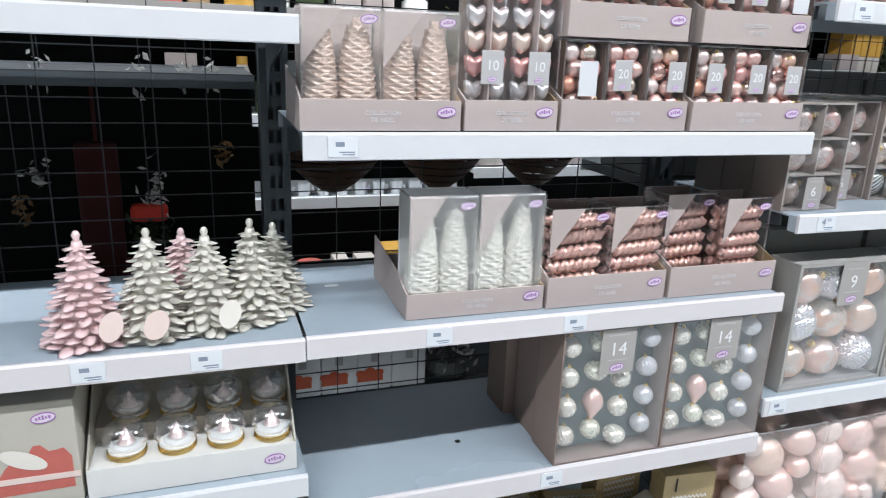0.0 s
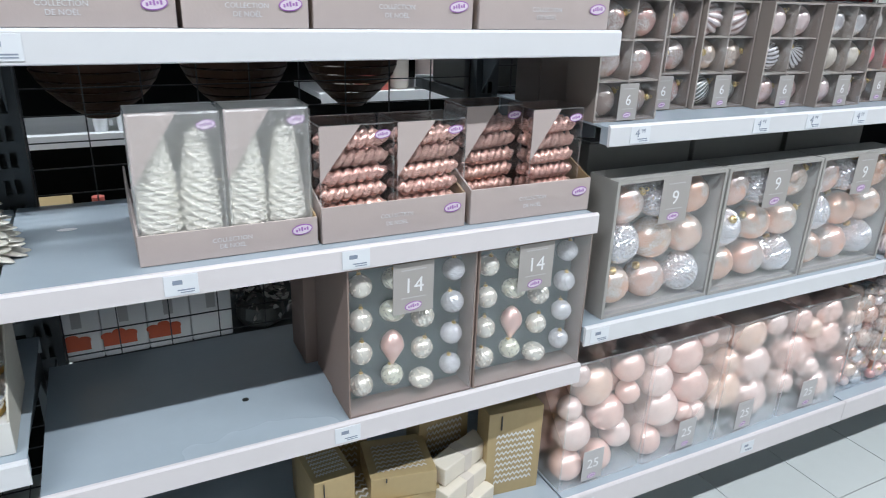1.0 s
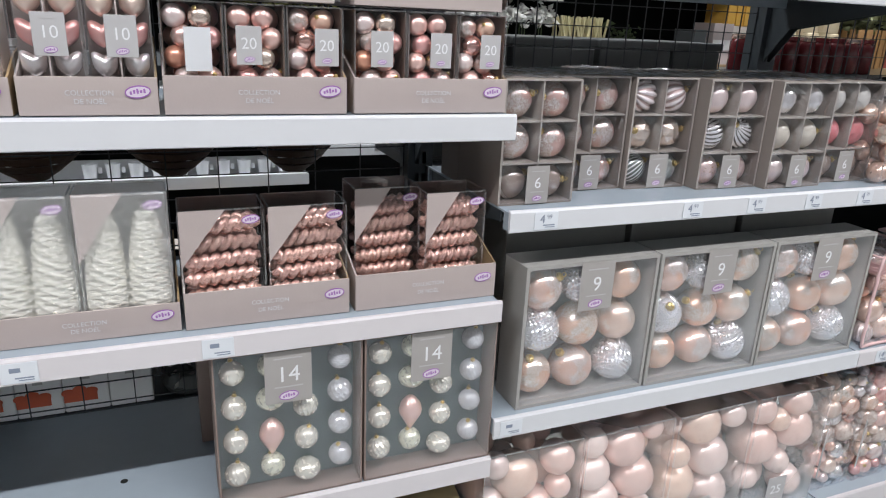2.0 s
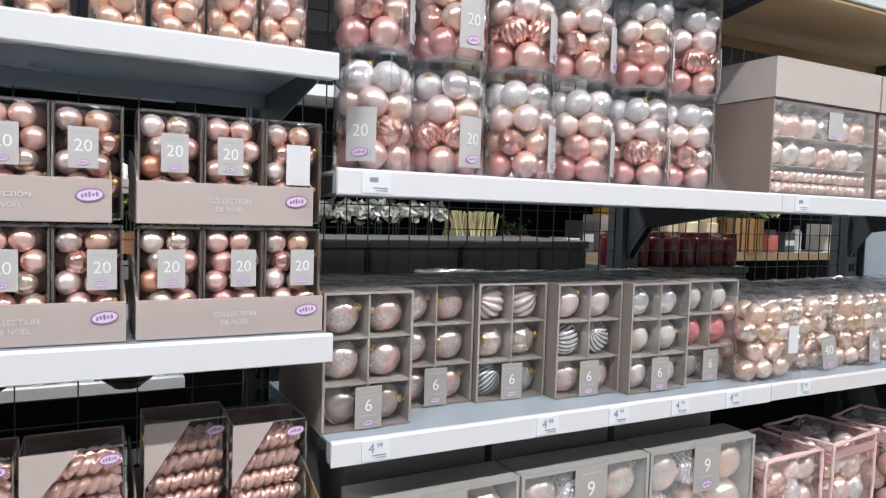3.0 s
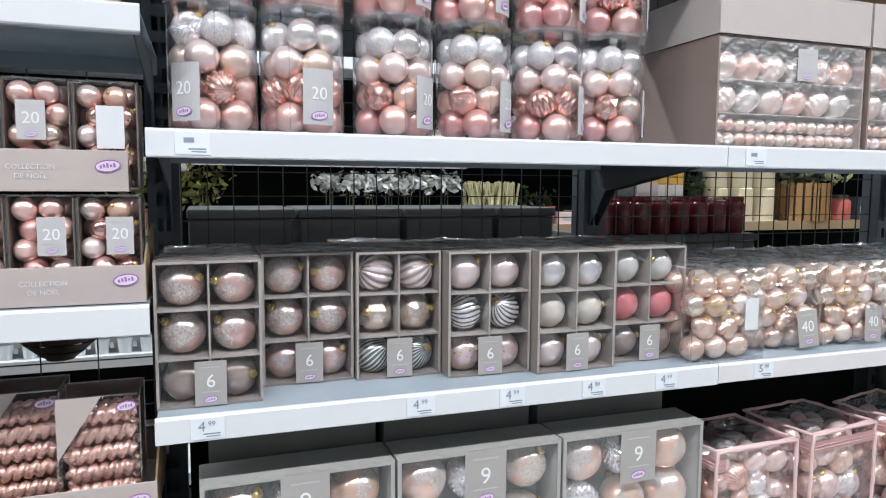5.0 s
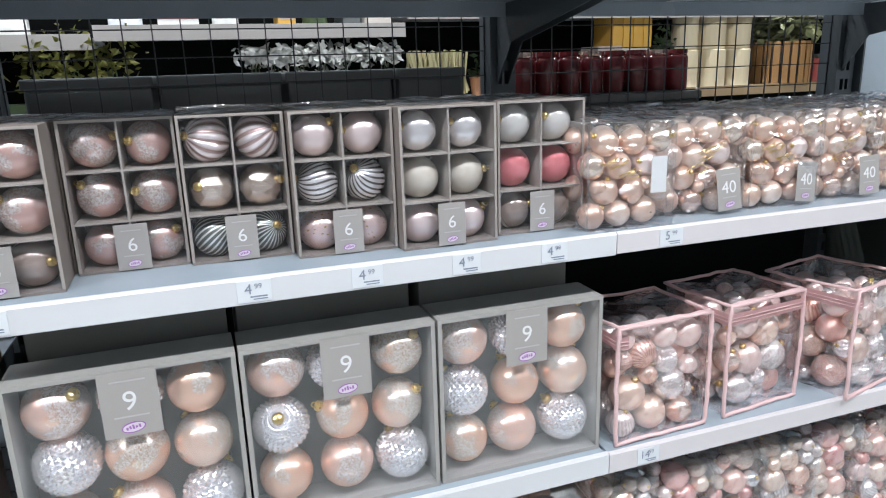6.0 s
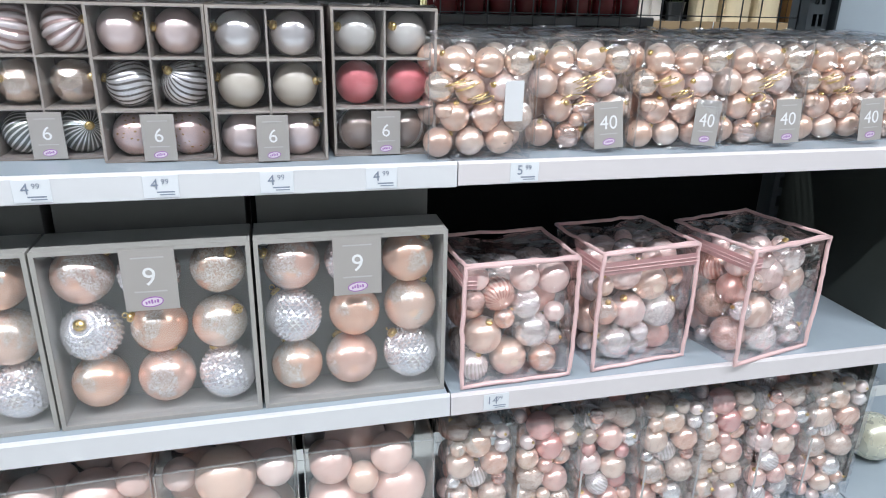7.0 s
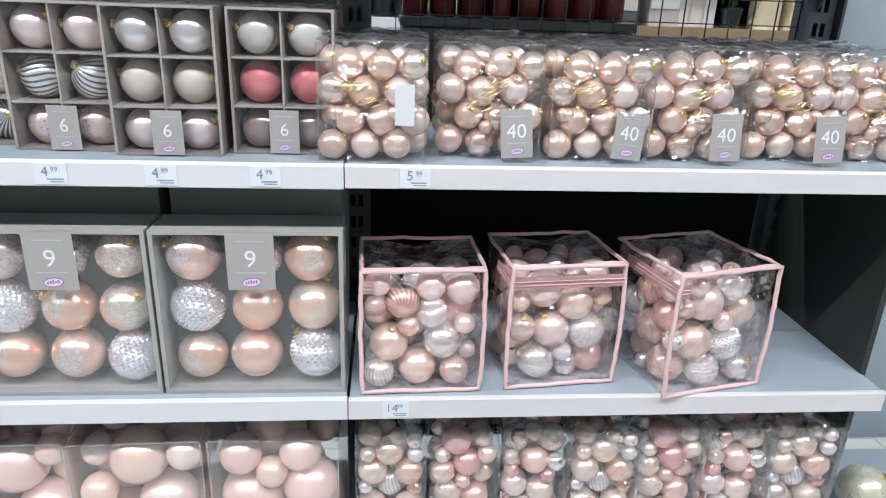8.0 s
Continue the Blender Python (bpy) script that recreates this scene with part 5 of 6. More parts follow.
def petal_ring(n, r, size, seed):
    """One layer of thin pointed leaves, uneven in length and droop, round a core."""
    rnd = random.Random(seed)
    bm = bmesh.new()
    turn = rnd.random()
    for i in range(n):
        a = 2 * math.pi * (i + turn + rnd.uniform(-0.22, 0.22)) / n
        long = size * rnd.uniform(1.25, 1.85)
        m = Matrix.Rotation(a, 4, "Z") @ Matrix.Translation((r * 0.72, 0, rnd.uniform(-0.18, 0.18) * size)) @ Matrix.Rotation(radians(rnd.uniform(2, 24)), 4, "Y") @ Matrix.Rotation(radians(rnd.uniform(-14, 14)), 4, "X")
        rings = []
        for f, w, t in ((-0.6, 0.6, 0.24), (0.0, 0.95, 0.24), (0.55, 0.72, 0.18), (0.88, 0.34, 0.11)):
            up = 0.22 * size * max(0, f) ** 2
            rings.append([bm.verts.new(m @ Vector((long * f, size * w * y, size * t * z + up))) for y, z in ((-1, -0.3), (-0.55, 0.75), (0, 1), (0.55, 0.75), (1, -0.3), (0, -1))])
        tip = bm.verts.new(m @ Vector((long, 0, 0.2 * size)))
        for p, q in zip(rings, rings[1:]):
            for k in range(6):
                bm.faces.new((p[k], p[(k + 1) % 6], q[(k + 1) % 6], q[k]))
        for k in range(6):
            bm.faces.new((rings[-1][k], rings[-1][(k + 1) % 6], tip))
    bmesh.ops.create_cone(bm, cap_ends=True, segments=14, radius1=r * 0.75, radius2=r * 0.55, depth=size * 2.2, matrix=Matrix.Translation((0, 0, size * 0.3)))
    bmesh.ops.recalc_face_normals(bm, faces=bm.faces)
    return bm


def ceramic_tree(x, y, rz, h, mt, tag, label):
    t = thing("ceramic_tree", pose(x, y, 0.8985, 0, 0, rz), label, "ceramic tree", "ceramic Christmas trees")
    tiers = 12
    for k in range(tiers):
        f = k / tiers
        r = 0.061 * (1 - f) ** 0.85 + 0.006
        part("tier", petal_ring(max(5, int(15 - 9 * f)), r, 0.0148 * (1 - 0.5 * f), 400 + k + int(x * 1000)), mt, t, "", pose(0, 0, 0.006 + (h - 0.026) * f), smooth=True)
    part("tip", lathe([(0, -0.012), (0.006, -0.010), (0.0045, 0.0), (0.0065, 0.006), (0.004, 0.012), (0, 0.014)], 12), mt, t, "", pose(0, 0, h - 0.019), smooth=True)
    if tag:
        part("paper_tag", shared("oval", oval_bm, tag, False), None, t, "oval paper tag", pose(0.034, -0.060, 0.040, 74, 24, 12) @ Matrix.Diagonal((0.018, 0.024, 0.05, 1)))
    return t


ceramic_tree(-0.160, 1.150, 10, 0.188, TREEPINK, PAPERROSE, "pink glazed ceramic Christmas tree with layered petals")
ceramic_tree(-0.062, 1.158, -20, 0.186, TREESILV, PAPERROSE, "champagne-silver ceramic Christmas tree with layered petals")
ceramic_tree(0.026, 1.172, 0, 0.180, TREESILV, PAPER, "champagne-silver ceramic Christmas tree with oval tag")
ceramic_tree(0.100, 1.195, -30, 0.186, TREESILV, None, "champagne-silver ceramic Christmas tree beside the others")
ceramic_tree(0.142, 1.245, 20, 0.165, TREESILV, None, "champagne-silver ceramic Christmas tree standing behind")
ceramic_tree(-0.016, 1.290, 20, 0.150, TREEPINK, PAPERROSE, "pink ceramic Christmas tree standing behind the silver ones")

WHITECARD = mat("white_card", (0.74, 0.73, 0.70), 0.5, 0, 0.04, 10)
BEIGECARD = mat("beige_card", (0.52, 0.49, 0.42), 0.6, 0, 0.05, 10)
GLASS = clear("dome_glass", gloss=0.2, bump=0.0, edge=0.8, rough=0.12)
sd = thing("snow_dome_display", pose(-0.008, 1.10, 0.6385), "white card display tray with eight small snow domes", "display tray")
part("front_panel", box(-0.168, 0.168, 0, 0.003, 0, 0.053, 0.0008), WHITECARD, sd)
part("back_board", box(-0.168, 0.168, 0.207, 0.21, 0, 0.2, 0.0008), BEIGECARD, sd)
for k in (-1, 1):
    bm = bmesh.new()
    xs = min(k * 0.168, k * 0.165)
    f = bm.faces.new([bm.verts.new((xs, yy, zz)) for yy, zz in ((0.0032, 0), (0.2068, 0), (0.2068, 0.2), (0.0032, 0.056))])
    r = bmesh.ops.extrude_face_region(bm, geom=[f])
    bmesh.ops.translate(bm, verts=[g for g in r["geom"] if isinstance(g, bmesh.types.BMVert)], vec=(0.003, 0, 0))
    bmesh.ops.recalc_face_normals(bm, faces=bm.faces)
    part("side_panel", bm, BEIGECARD, sd)
part("step", box(-0.1645, 0.1645, 0.0034, 0.09, 0, 0.05), WHITECARD, sd)
part("step", box(-0.1645, 0.1645, 0.0902, 0.2066, 0, 0.078), BEIGECARD, sd)
emblem(sd, 0.13, -0.0012, 0.027, 0.036)


def snow_dome(x, y, z):
    g = thing("snow_dome", pose(x, y, z), "small glass snow dome on a gold base with white tree", "snow dome", "snow domes in the tray")
    part("gold_base", lathe([(0, 0), (0.030, 0), (0.032, 0.003), (0.030, 0.007), (0.032, 0.009), (0, 0.009)], 24), GOLD, g)
    part("snow_bank", lathe([(0, 0.0092), (0.029, 0.0092), (0.030, 0.012), (0.028, 0.015), (0, 0.015)], 24), WHITECARD, g)
    part("snow", lathe([(0, 0.0152), (0.023, 0.0152), (0.018, 0.02), (0, 0.022)], 20), WHITECARD, g)
    part("tree", lathe([(0, 0.021), (0.015, 0.022), (0.008, 0.032), (0.011, 0.032), (0.004, 0.040), (0.006, 0.040), (0, 0.050)], 14), PEARL, g)
    pane("glass", lathe([(0.030, 0.0155), (0.036, 0.026), (0.037, 0.037), (0.032, 0.051), (0.018, 0.062), (0, 0.066)], 28), GLASS, g, "clear glass dome", smooth=True)
    return g


first = snow_dome(-0.118, 1.143, 0.6895)
for i in range(1, 8):
    copy_thing(first, pose(-0.118 + (i % 4) * 0.080, 1.143 + (0.08 if i > 3 else 0), 0.6895 + (0.0275 if i > 3 else 0)))
REDP = mat("red_print", (0.62, 0.15, 0.12), 0.5, 0, 0.15, 14)
pc = thing("picture_box", pose(-0.35, 1.10, 0.6385), "beige card box with a red printed picture band", "gift box")
part("carton_body", box(-0.16, 0.168, 0, 0.2, 0, 0.185, 0.002), BEIGECARD, pc)
bm = bmesh.new()
edge = [(0.158 - 0.0106 * i, 0.085 + 0.022 * math.sin(i * 0.42) + 0.008 * math.sin(i * 1.7)) for i in range(31)]
f = bm.faces.new([bm.verts.new((x, -0.0008, z)) for x, z in [(-0.16, 0.022), (0.158, 0.03)] + edge])
r = bmesh.ops.extrude_face_region(bm, geom=[f])
bmesh.ops.translate(bm, verts=[g for g in r["geom"] if isinstance(g, bmesh.types.BMVert)], vec=(0, 0.0006, 0))
bmesh.ops.recalc_face_normals(bm, faces=bm.faces)
part("picture_band", bm, REDP, pc, "red printed picture")
part("pale_band", box(-0.16, 0.1675, -0.0022, -0.0012, 0.048, 0.058), PAPERROSE, pc, "pale printed band")
part("printed_cuff", shared("oval", oval_bm, PAPER, False), None, pc, "cream printed cuff", pose(0.09, -0.0012, 0.088, 90, 25, 0) @ Matrix.Diagonal((0.035, 0.014, 0.04, 1)))
emblem(pc, 0.125, -0.0012, 0.158, 0.036)


# ---- second bay, bottom deck: gold gift boxes ----
GOLDCARD = mat("gold_card", (0.50, 0.38, 0.20), 0.42, 0.25, 0.08, 16)
CREAMCANE = mat("cream_paper", (0.74, 0.68, 0.58), 0.6, 0, 0.05, 16)


def zigzag_bm(w, p):
    """One zigzag paper strip."""
    bm = bmesh.new()
    n = 9
    lo, up = [], []
    for i in range(2 * n + 1):
        x, dz = -w / 2 + w * i / (2 * n), p * (0.22 if i % 2 else -0.22)
        lo.append(bm.verts.new((x, 0, dz - p * 0.2)))
        up.append(bm.verts.new((x, 0, dz + p * 0.2)))
    for i in range(2 * n):
        bm.faces.new((lo[i], lo[i + 1], up[i + 1], up[i]))
    bmesh.ops.solidify(bm, geom=list(bm.faces), thickness=0.0012)
    return bm


def zigzags(parent, w, h, rows, m):
    me = finish(zigzag_bm(w, h / rows), "zigzag_strip", WHITECARD)
    for r in range(rows):
        part("zigzag_strip", me, None, parent, "", m @ pose(0, 0, h * (r + 0.5) / rows))


def gold_box(x, y, z, w, d, h, rx, rz, face):
    g = thing("gold_gift_box", pose(x, y, z, rx, 0, rz), "gold card gift box with a white zigzag paper panel", "gift box", "gold gift boxes in a heap")
    part("carton_body", box(-w / 2, w / 2, 0, d, 0, h, 0.0015), GOLDCARD, g)
    if face == "front":
        zigzags(g, w * 0.7, h * 0.62, 9, pose(0, -0.002, h * 0.14))
    else:
        zigzags(g, w * 0.75, d * 0.7, 7, pose(0, d * 0.12, h + 0.0018, -90, 0, 0))
    part("cord", box(-w * 0.28, -w * 0.26, -0.003, -0.0005, h * 0.8, h * 0.96), WIRE, g)


gold_box(1.08, 1.15, 0.2045, 0.135, 0.06, 0.225, 0, -6, "front")
gold_box(0.945, 1.24, 0.2045, 0.13, 0.06, 0.235, 0, 4, "front")
gold_box(0.79, 1.12, 0.2045, 0.19, 0.15, 0.10, 0, 8, "top")
gold_box(0.80, 1.13, 0.306, 0.14, 0.13, 0.055, 0, -10, "top")
gold_box(0.655, 1.14, 0.2045, 0.085, 0.12, 0.19, 0, 3, "top")
gold_box(0.70, 1.30, 0.2045, 0.16, 0.06, 0.24, 0, -4, "front")
for i, (x, y, z, rz) in enumerate(((0.945, 1.13, 0.2295, 22), (0.955, 1.185, 0.2295, 20), (0.95, 1.155, 0.276, 24), (0.97, 1.20, 0.277, 20), (0.955, 1.178, 0.3235, 23))):
    s = thing("cream_candle", pose(x, y, z, 0, 0, rz), "cream paper-wrapped stick lying on gold boxes", "candle", "cream paper-wrapped sticks")
    part("stick", box(-0.078, 0.078, -0.024, 0.024, -0.022, 0.022, 0.003), CREAMCANE, s)
    part("band", box(-0.012, 0.012, -0.0248, 0.0248, -0.0228, 0.0228), CREAM, s, "pale paper band")

# ---- the other face of the gondola and the next aisle ----
DARKBOX = mat("charcoal_plastic", (0.11, 0.12, 0.12), 0.35, 0, 0.1, 12)
for x0, x1, z in ((XB[1], XB[2], 0.62), (XB[1], XB[2], 1.30), (XB[2], XB[3], 0.503), (XB[2], XB[3], 1.27), (XB[3], XB[4], 1.04), (XB[4], XB[5], 1.04)):
    s = thing("rear_shelf", pose(0, 0, 0), "dark slate shelf on the far face of the gondola", "shelf", "rear gondola shelves")
    part("board", box(x0 + 0.035, x1 - 0.035, BACK + 0.04, BACK + 0.46, z - 0.03, z, 0.002), SLATE, s)
    part("lip", box(x0 + 0.035, x1 - 0.035, BACK + 0.4605, BACK + 0.466, z - 0.04, z + 0.004), RAIL, s)
# black sheets added where only unlit depth shows behind the wire
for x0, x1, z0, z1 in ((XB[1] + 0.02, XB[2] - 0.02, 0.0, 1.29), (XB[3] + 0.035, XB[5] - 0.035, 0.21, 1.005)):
    tagged(part("rear_board", box(x0, x1, BACK + 0.47 if z1 > 1.1 else BACK + 0.012, BACK + 0.48 if z1 > 1.1 else BACK + 0.02, FLOOR if z1 > 1.1 else z0, z1), MATTE), "added black sheet for the darkness behind the shelves", "panel", kind="structure")
for i, (x0, x1) in enumerate(((1.215, 1.455), (1.462, 1.715), (1.722, 1.965), (1.972, 2.14))):
    t = thing("storage_bin", pose((x0 + x1) / 2, 1.66, 1.0405), "charcoal plastic storage bin behind the wire panel", "storage bin", "charcoal storage bins")
    w = x1 - x0
    part("bin_body", box(-w / 2 + 0.004, w / 2 - 0.004, 0, 0.26, 0, 0.29, 0.006), DARKBOX, t)
    part("lid", box(-w / 2, w / 2, -0.006, 0.266, 0.2905, 0.312, 0.004), DARKBOX, t)
WINE = mat("wine_glass", (0.16, 0.02, 0.025), 0.12, 0, 0.2, 20, coat=0.6)
t = thing("storage_bin", pose(2.55, 1.66, 1.0405), "charcoal plastic bin carrying dark red jars", "storage bin", "charcoal storage bins")
part("bin_body", box(-0.27, 0.27, 0, 0.26, 0, 0.21, 0.006), DARKBOX, t)
part("lid", box(-0.275, 0.275, -0.006, 0.266, 0.2105, 0.232, 0.004), DARKBOX, t)
for r in range(2):
    for c in range(8):
        j = thing("red_jar", pose(2.31 + c * 0.066, 1.70 + r * 0.07, 1.273), "dark red glass candle jar with a metal lid", "candle jar", "dark red candle jars")
        part("glass", lathe([(0, 0), (0.026, 0), (0.029, 0.005), (0.029, 0.085), (0.025, 0.095), (0, 0.095)], 16), WINE, j, smooth=True)
        part("lid", lathe([(0, 0.0955), (0.026, 0.0955), (0.027, 0.099), (0.026, 0.108), (0, 0.109)], 16), SHINY if c % 3 == 0 else WINE, j)
CANDLE = mat("cream_wax", (0.72, 0.60, 0.40), 0.45, 0, 0.05, 10)
AMBER = mat("amber_wax", (0.70, 0.40, 0.08), 0.4, 0, 0.06, 10)
SLAT = mat("brown_wood_slat", (0.42, 0.22, 0.08), 0.5, 0, 0.15, 30)


def pillar_candle(x, y, z, q, h):
    c = thing("pillar_candle", pose(x, y, z), "thick cream pillar candle stacked on a far shelf", "candle", "pillar candles on a far shelf")
    part("wax", lathe([(0, 0), (q - 0.002, 0), (q, 0.006), (q, h - 0.006), (q - 0.006, h), (0.014, h - 0.002), (0, h - 0.002)], 22), CANDLE, c)
    part("wick", lathe([(0, h - 0.002), (0.0015, h - 0.002), (0.0015, h + 0.001), (0, h + 0.001)], 6), WIRE, c)


for x, q in ((3.90, 0.066), (4.06, 0.075), (4.225, 0.07)):
    for k in range(2):
        pillar_candle(x, 3.09 + 0.01 * k, 1.2205 + k * 0.186, q, 0.185)
for x, w, h, mt in ((3.545, 0.24, 0.20, CREAM), (3.56, 0.23, 0.17, AMBER)):
    c = thing("wooden_crate", pose(x, 3.06, 1.2205 if mt is CREAM else 1.421), "pale carton on a far shelf" if mt is CREAM else "amber wooden crate stacked on a carton", "crate")
    part("carton_body", box(-w / 2, w / 2, 0, 0.16, 0, h, 0.003), mt, c)
    for k in range(4):
        part("slat", box(-w / 2 + 0.006 + k * w / 4, -w / 2 - 0.006 + (k + 1) * w / 4, -0.007, -0.0005, 0.004, h - 0.004, 0.001), mt, c)
bk = thing("slatted_planter", pose(4.54, 3.12, 1.2205), "brown wooden slatted planter with pale green leaves", "planter")
part("liner", lathe([(0, 0), (0.135, 0), (0.15, 0.19), (0.14, 0.19), (0.13, 0.02), (0, 0.02)], 24), DUSK, bk)
for k in range(22):
    part("slat", box(-0.016, 0.016, -0.158, -0.152, 0.002, 0.215, 0.001), SLAT, bk, "", pose(0, 0, 0, 0, 0, k * 360 / 22))

LEAF = mat("yellow_green_leaf", (0.30, 0.30, 0.07), 0.5, 0, 0.2, 20)
PETAL = mat("white_petal", (0.85, 0.85, 0.82), 0.6, 0, 0.04, 20)
STEM = mat("green_stem", (0.07, 0.11, 0.04), 0.6, 0, 0.2, 20)
POT = mat("terracotta_pot", (0.38, 0.18, 0.09), 0.7, 0, 0.1, 20)


def leaves_bm(n, rx, rz, size, seed):
    rnd = random.Random(seed)
    bm = bmesh.new()
    for _ in range(n):
        m = Matrix.Translation((rnd.gauss(0, rx), rnd.gauss(0, rx), rnd.gauss(0, rz))) @ Euler((rnd.uniform(0, 6), rnd.uniform(0, 6), rnd.uniform(0, 6))).to_matrix().to_4x4()
        s = size * rnd.uniform(0.6, 1.3)
        vs = [bm.verts.new(m @ Vector(p)) for p in ((0, -s, 0), (s * 0.45, 0, s * 0.12), (0, s, 0), (-s * 0.45, 0, s * 0.12))]
        bm.faces.new(vs)
    bmesh.ops.solidify(bm, geom=list(bm.faces), thickness=0.0008)
    return bm


# small goods on the shelf of the next aisle
TOPZ = 1.2205
STRAW = mat("pale_straw", (0.78, 0.70, 0.40), 0.6, 0, 0.12, 40)
sw = thing("straw_bundle", pose(2.56, 3.09, TOPZ), "loose bundle of pale yellow straw stems", "straw bundle")
rnd = random.Random(4)
bm = bmesh.new()
for _ in range(80):
    a, b = rnd.uniform(-0.13, 0.13), rnd.uniform(-0.05, 0.05)
    m = Matrix.Translation((a, b, 0.112)) @ Euler((rnd.uniform(-0.15, 0.15), rnd.uniform(-0.35, 0.35), rnd.uniform(0, 3))).to_matrix().to_4x4() @ Matrix.Diagonal((0.005, 0.003, rnd.uniform(0.085, 0.1), 1))
    bmesh.ops.create_cube(bm, size=2.0, matrix=m)
tagged(part("straw", bm, STRAW, sw), kind="stuff")
part("tray", box(-0.14, 0.14, -0.07, 0.07, 0, 0.012, 0.002), KRAFT, sw)
for x, mt in ((2.76, POT), (2.86, REDP)):
    p = thing("clay_pot", pose(x, 3.07, TOPZ), "small clay pot with a green sprig", "pot", "clay pots on a far shelf")
    part("pot_body", lathe([(0, 0), (0.031, 0), (0.041, 0.08), (0.045, 0.09), (0.038, 0.09), (0.032, 0.02), (0, 0.02)], 18), mt, p)
    tagged(part("sprig", leaves_bm(40, 0.022, 0.022, 0.018, int(x * 1000)), STEM, p, "", pose(0, 0, 0.125)), kind="stuff")
for i, (x, w, h, mt) in enumerate(((2.96, 0.1, 0.058, PAPERROSE), (3.065, 0.09, 0.065, CREAM), (3.165, 0.09, 0.08, WHITECARD))):
    g = thing("small_carton", pose(x, 3.03, TOPZ), "low pale printed carton on a far shelf", "carton", "low cartons on a far shelf")
    part("carton_body", box(-w / 2, w / 2, 0, 0.16, 0, h, 0.002), mt, g)
    part("printed_band", box(-w * 0.3, w * 0.3, -0.0018, -0.0004, h * 0.3, h * 0.55), PALELABEL, g)


def plant(x, y, z, mt, label, seed, spread=0.06, tall=0.05, pot_mt=None):
    p = thing("potted_plant", pose(x, y, z), label, "plant", "artificial plants beyond the gondola")
    part("pot", lathe([(0, 0), (0.035, 0), (0.045, 0.08), (0.048, 0.085), (0.042, 0.085), (0.04, 0.075), (0, 0.075)], 18), pot_mt or POT, p)
    for dx in (-0.015, 0.0, 0.014):
        part("stem", box(-0.002 + dx, 0.002 + dx, -0.002, 0.002, 0.07, 0.17), STEM, p)
    tagged(part("foliage", leaves_bm(110, spread, tall, 0.022, seed), mt, p, "", pose(0, 0, 0.20)), kind="stuff")


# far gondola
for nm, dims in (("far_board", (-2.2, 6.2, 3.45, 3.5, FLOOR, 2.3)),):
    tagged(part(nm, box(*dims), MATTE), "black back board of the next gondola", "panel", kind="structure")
WARMW = mat("shelf_white", (0.80, 0.82, 0.84), 0.4, 0, 0.04, 8)
for x0, x1, zs in ((-1.6, 1.20, (0.30, 0.72, 1.08, 1.50, 1.9)), (1.21, 2.4, (0.30, 0.84, 1.22, 1.53, 1.95)), (2.41, 3.9, (0.30, 0.80, 1.22, 1.60)), (3.91, 5.6, (0.30, 0.80, 1.22, 1.60))):
    for z in zs:
        s = thing("far_shelf", pose(0, 0, 0), "white shop shelf of the next aisle", "shelf", "far gondola shelves")
        fy = 2.75 if z < 0.5 else 3.0
        part("board", box(x0, x1, fy, 3.445, z - 0.025, z, 0.002), WARMW, s)
        part("price_rail", box(x0, x1, fy - 0.008, fy - 0.0005, z - 0.045, z + (0.012 if 1.4 < z < 1.7 else 0.004), 0.001), LABEL if 1.4 < z < 1.7 else (KRAFT if z == 1.22 and x0 > 2.4 else WARMW), s)
rnd = random.Random(11)
WARMGOODS = [KRAFT, AMBER, CREAM, GOLDCARD, KRAFT, REDP]
GOODS = [WARMW, CREAM, KRAFT, REDP, GOLDCARD, DARKBOX, TAUPE, AMBER, WHITECARD, STEM]
for x0, x1, zs in ((-1.5, 1.1, (0.30, 1.08, 1.50)), (1.25, 2.35, (0.84, 1.53)), (2.46, 3.40, (1.22,)), (2.46, 3.85, (0.30, 0.80, 1.60)), (4.74, 5.5, (1.22,)), (3.95, 5.5, (0.80, 1.60))):
    for z in zs:
        x = 3.24 if z == 1.22 and x0 < 3 else x0
        while x < x1:
            w, h = rnd.uniform(0.07, 0.16), rnd.uniform(0.08, 0.24)
            mt = rnd.choice(GOODS if z > 0.5 else WARMGOODS)
            gy = -0.25 if z < 0.5 else 0.0
            if rnd.random() < 0.82:
                if rnd.random() < 0.5:
                    g = thing("boxed_goods", pose(x + w / 2, 3.05 + gy, z + 0.0005), "small printed carton on a far shelf", "carton", "cartons on far shelves")
                    part("carton_body", box(-w / 2 + 0.004, w / 2 - 0.004, 0, 0.16, 0, h, 0.002), mt, g)
                    part("printed_band", box(-w / 2 + 0.008, w / 2 - 0.008, -0.002, -0.0004, h * 0.35, h * 0.6), rnd.choice(GOODS), g)
                else:
                    g = thing("jar", pose(x + w / 2, 3.10 + gy, z + 0.0005), "lidded jar on a far shelf", "jar", "jars on far shelves")
                    q = w / 2 - 0.006
                    part("jar_body", lathe([(0, 0), (q * 0.9, 0), (q, 0.01), (q, h * 0.75), (q * 0.7, h * 0.86), (0, h * 0.86)], 16), mt, g, smooth=True)
                    part("lid", lathe([(0, h * 0.862), (q * 0.75, h * 0.862), (q * 0.75, h), (0, h)], 16), rnd.choice(GOODS), g)
            x += w + rnd.uniform(0.0, 0.05)
for i in range(7):
    plant(1.78 + i * 0.09, 3.06, 1.2205, PETAL, "white artificial flowers in a small dark pot", 30 + i, 0.035, 0.022, BLACKP)
for i, x in enumerate((1.0, 1.12, 1.25)):
    plant(x, 3.06, 1.2205, LEAF, "yellow-green artificial plant in a terracotta pot", 50 + i)
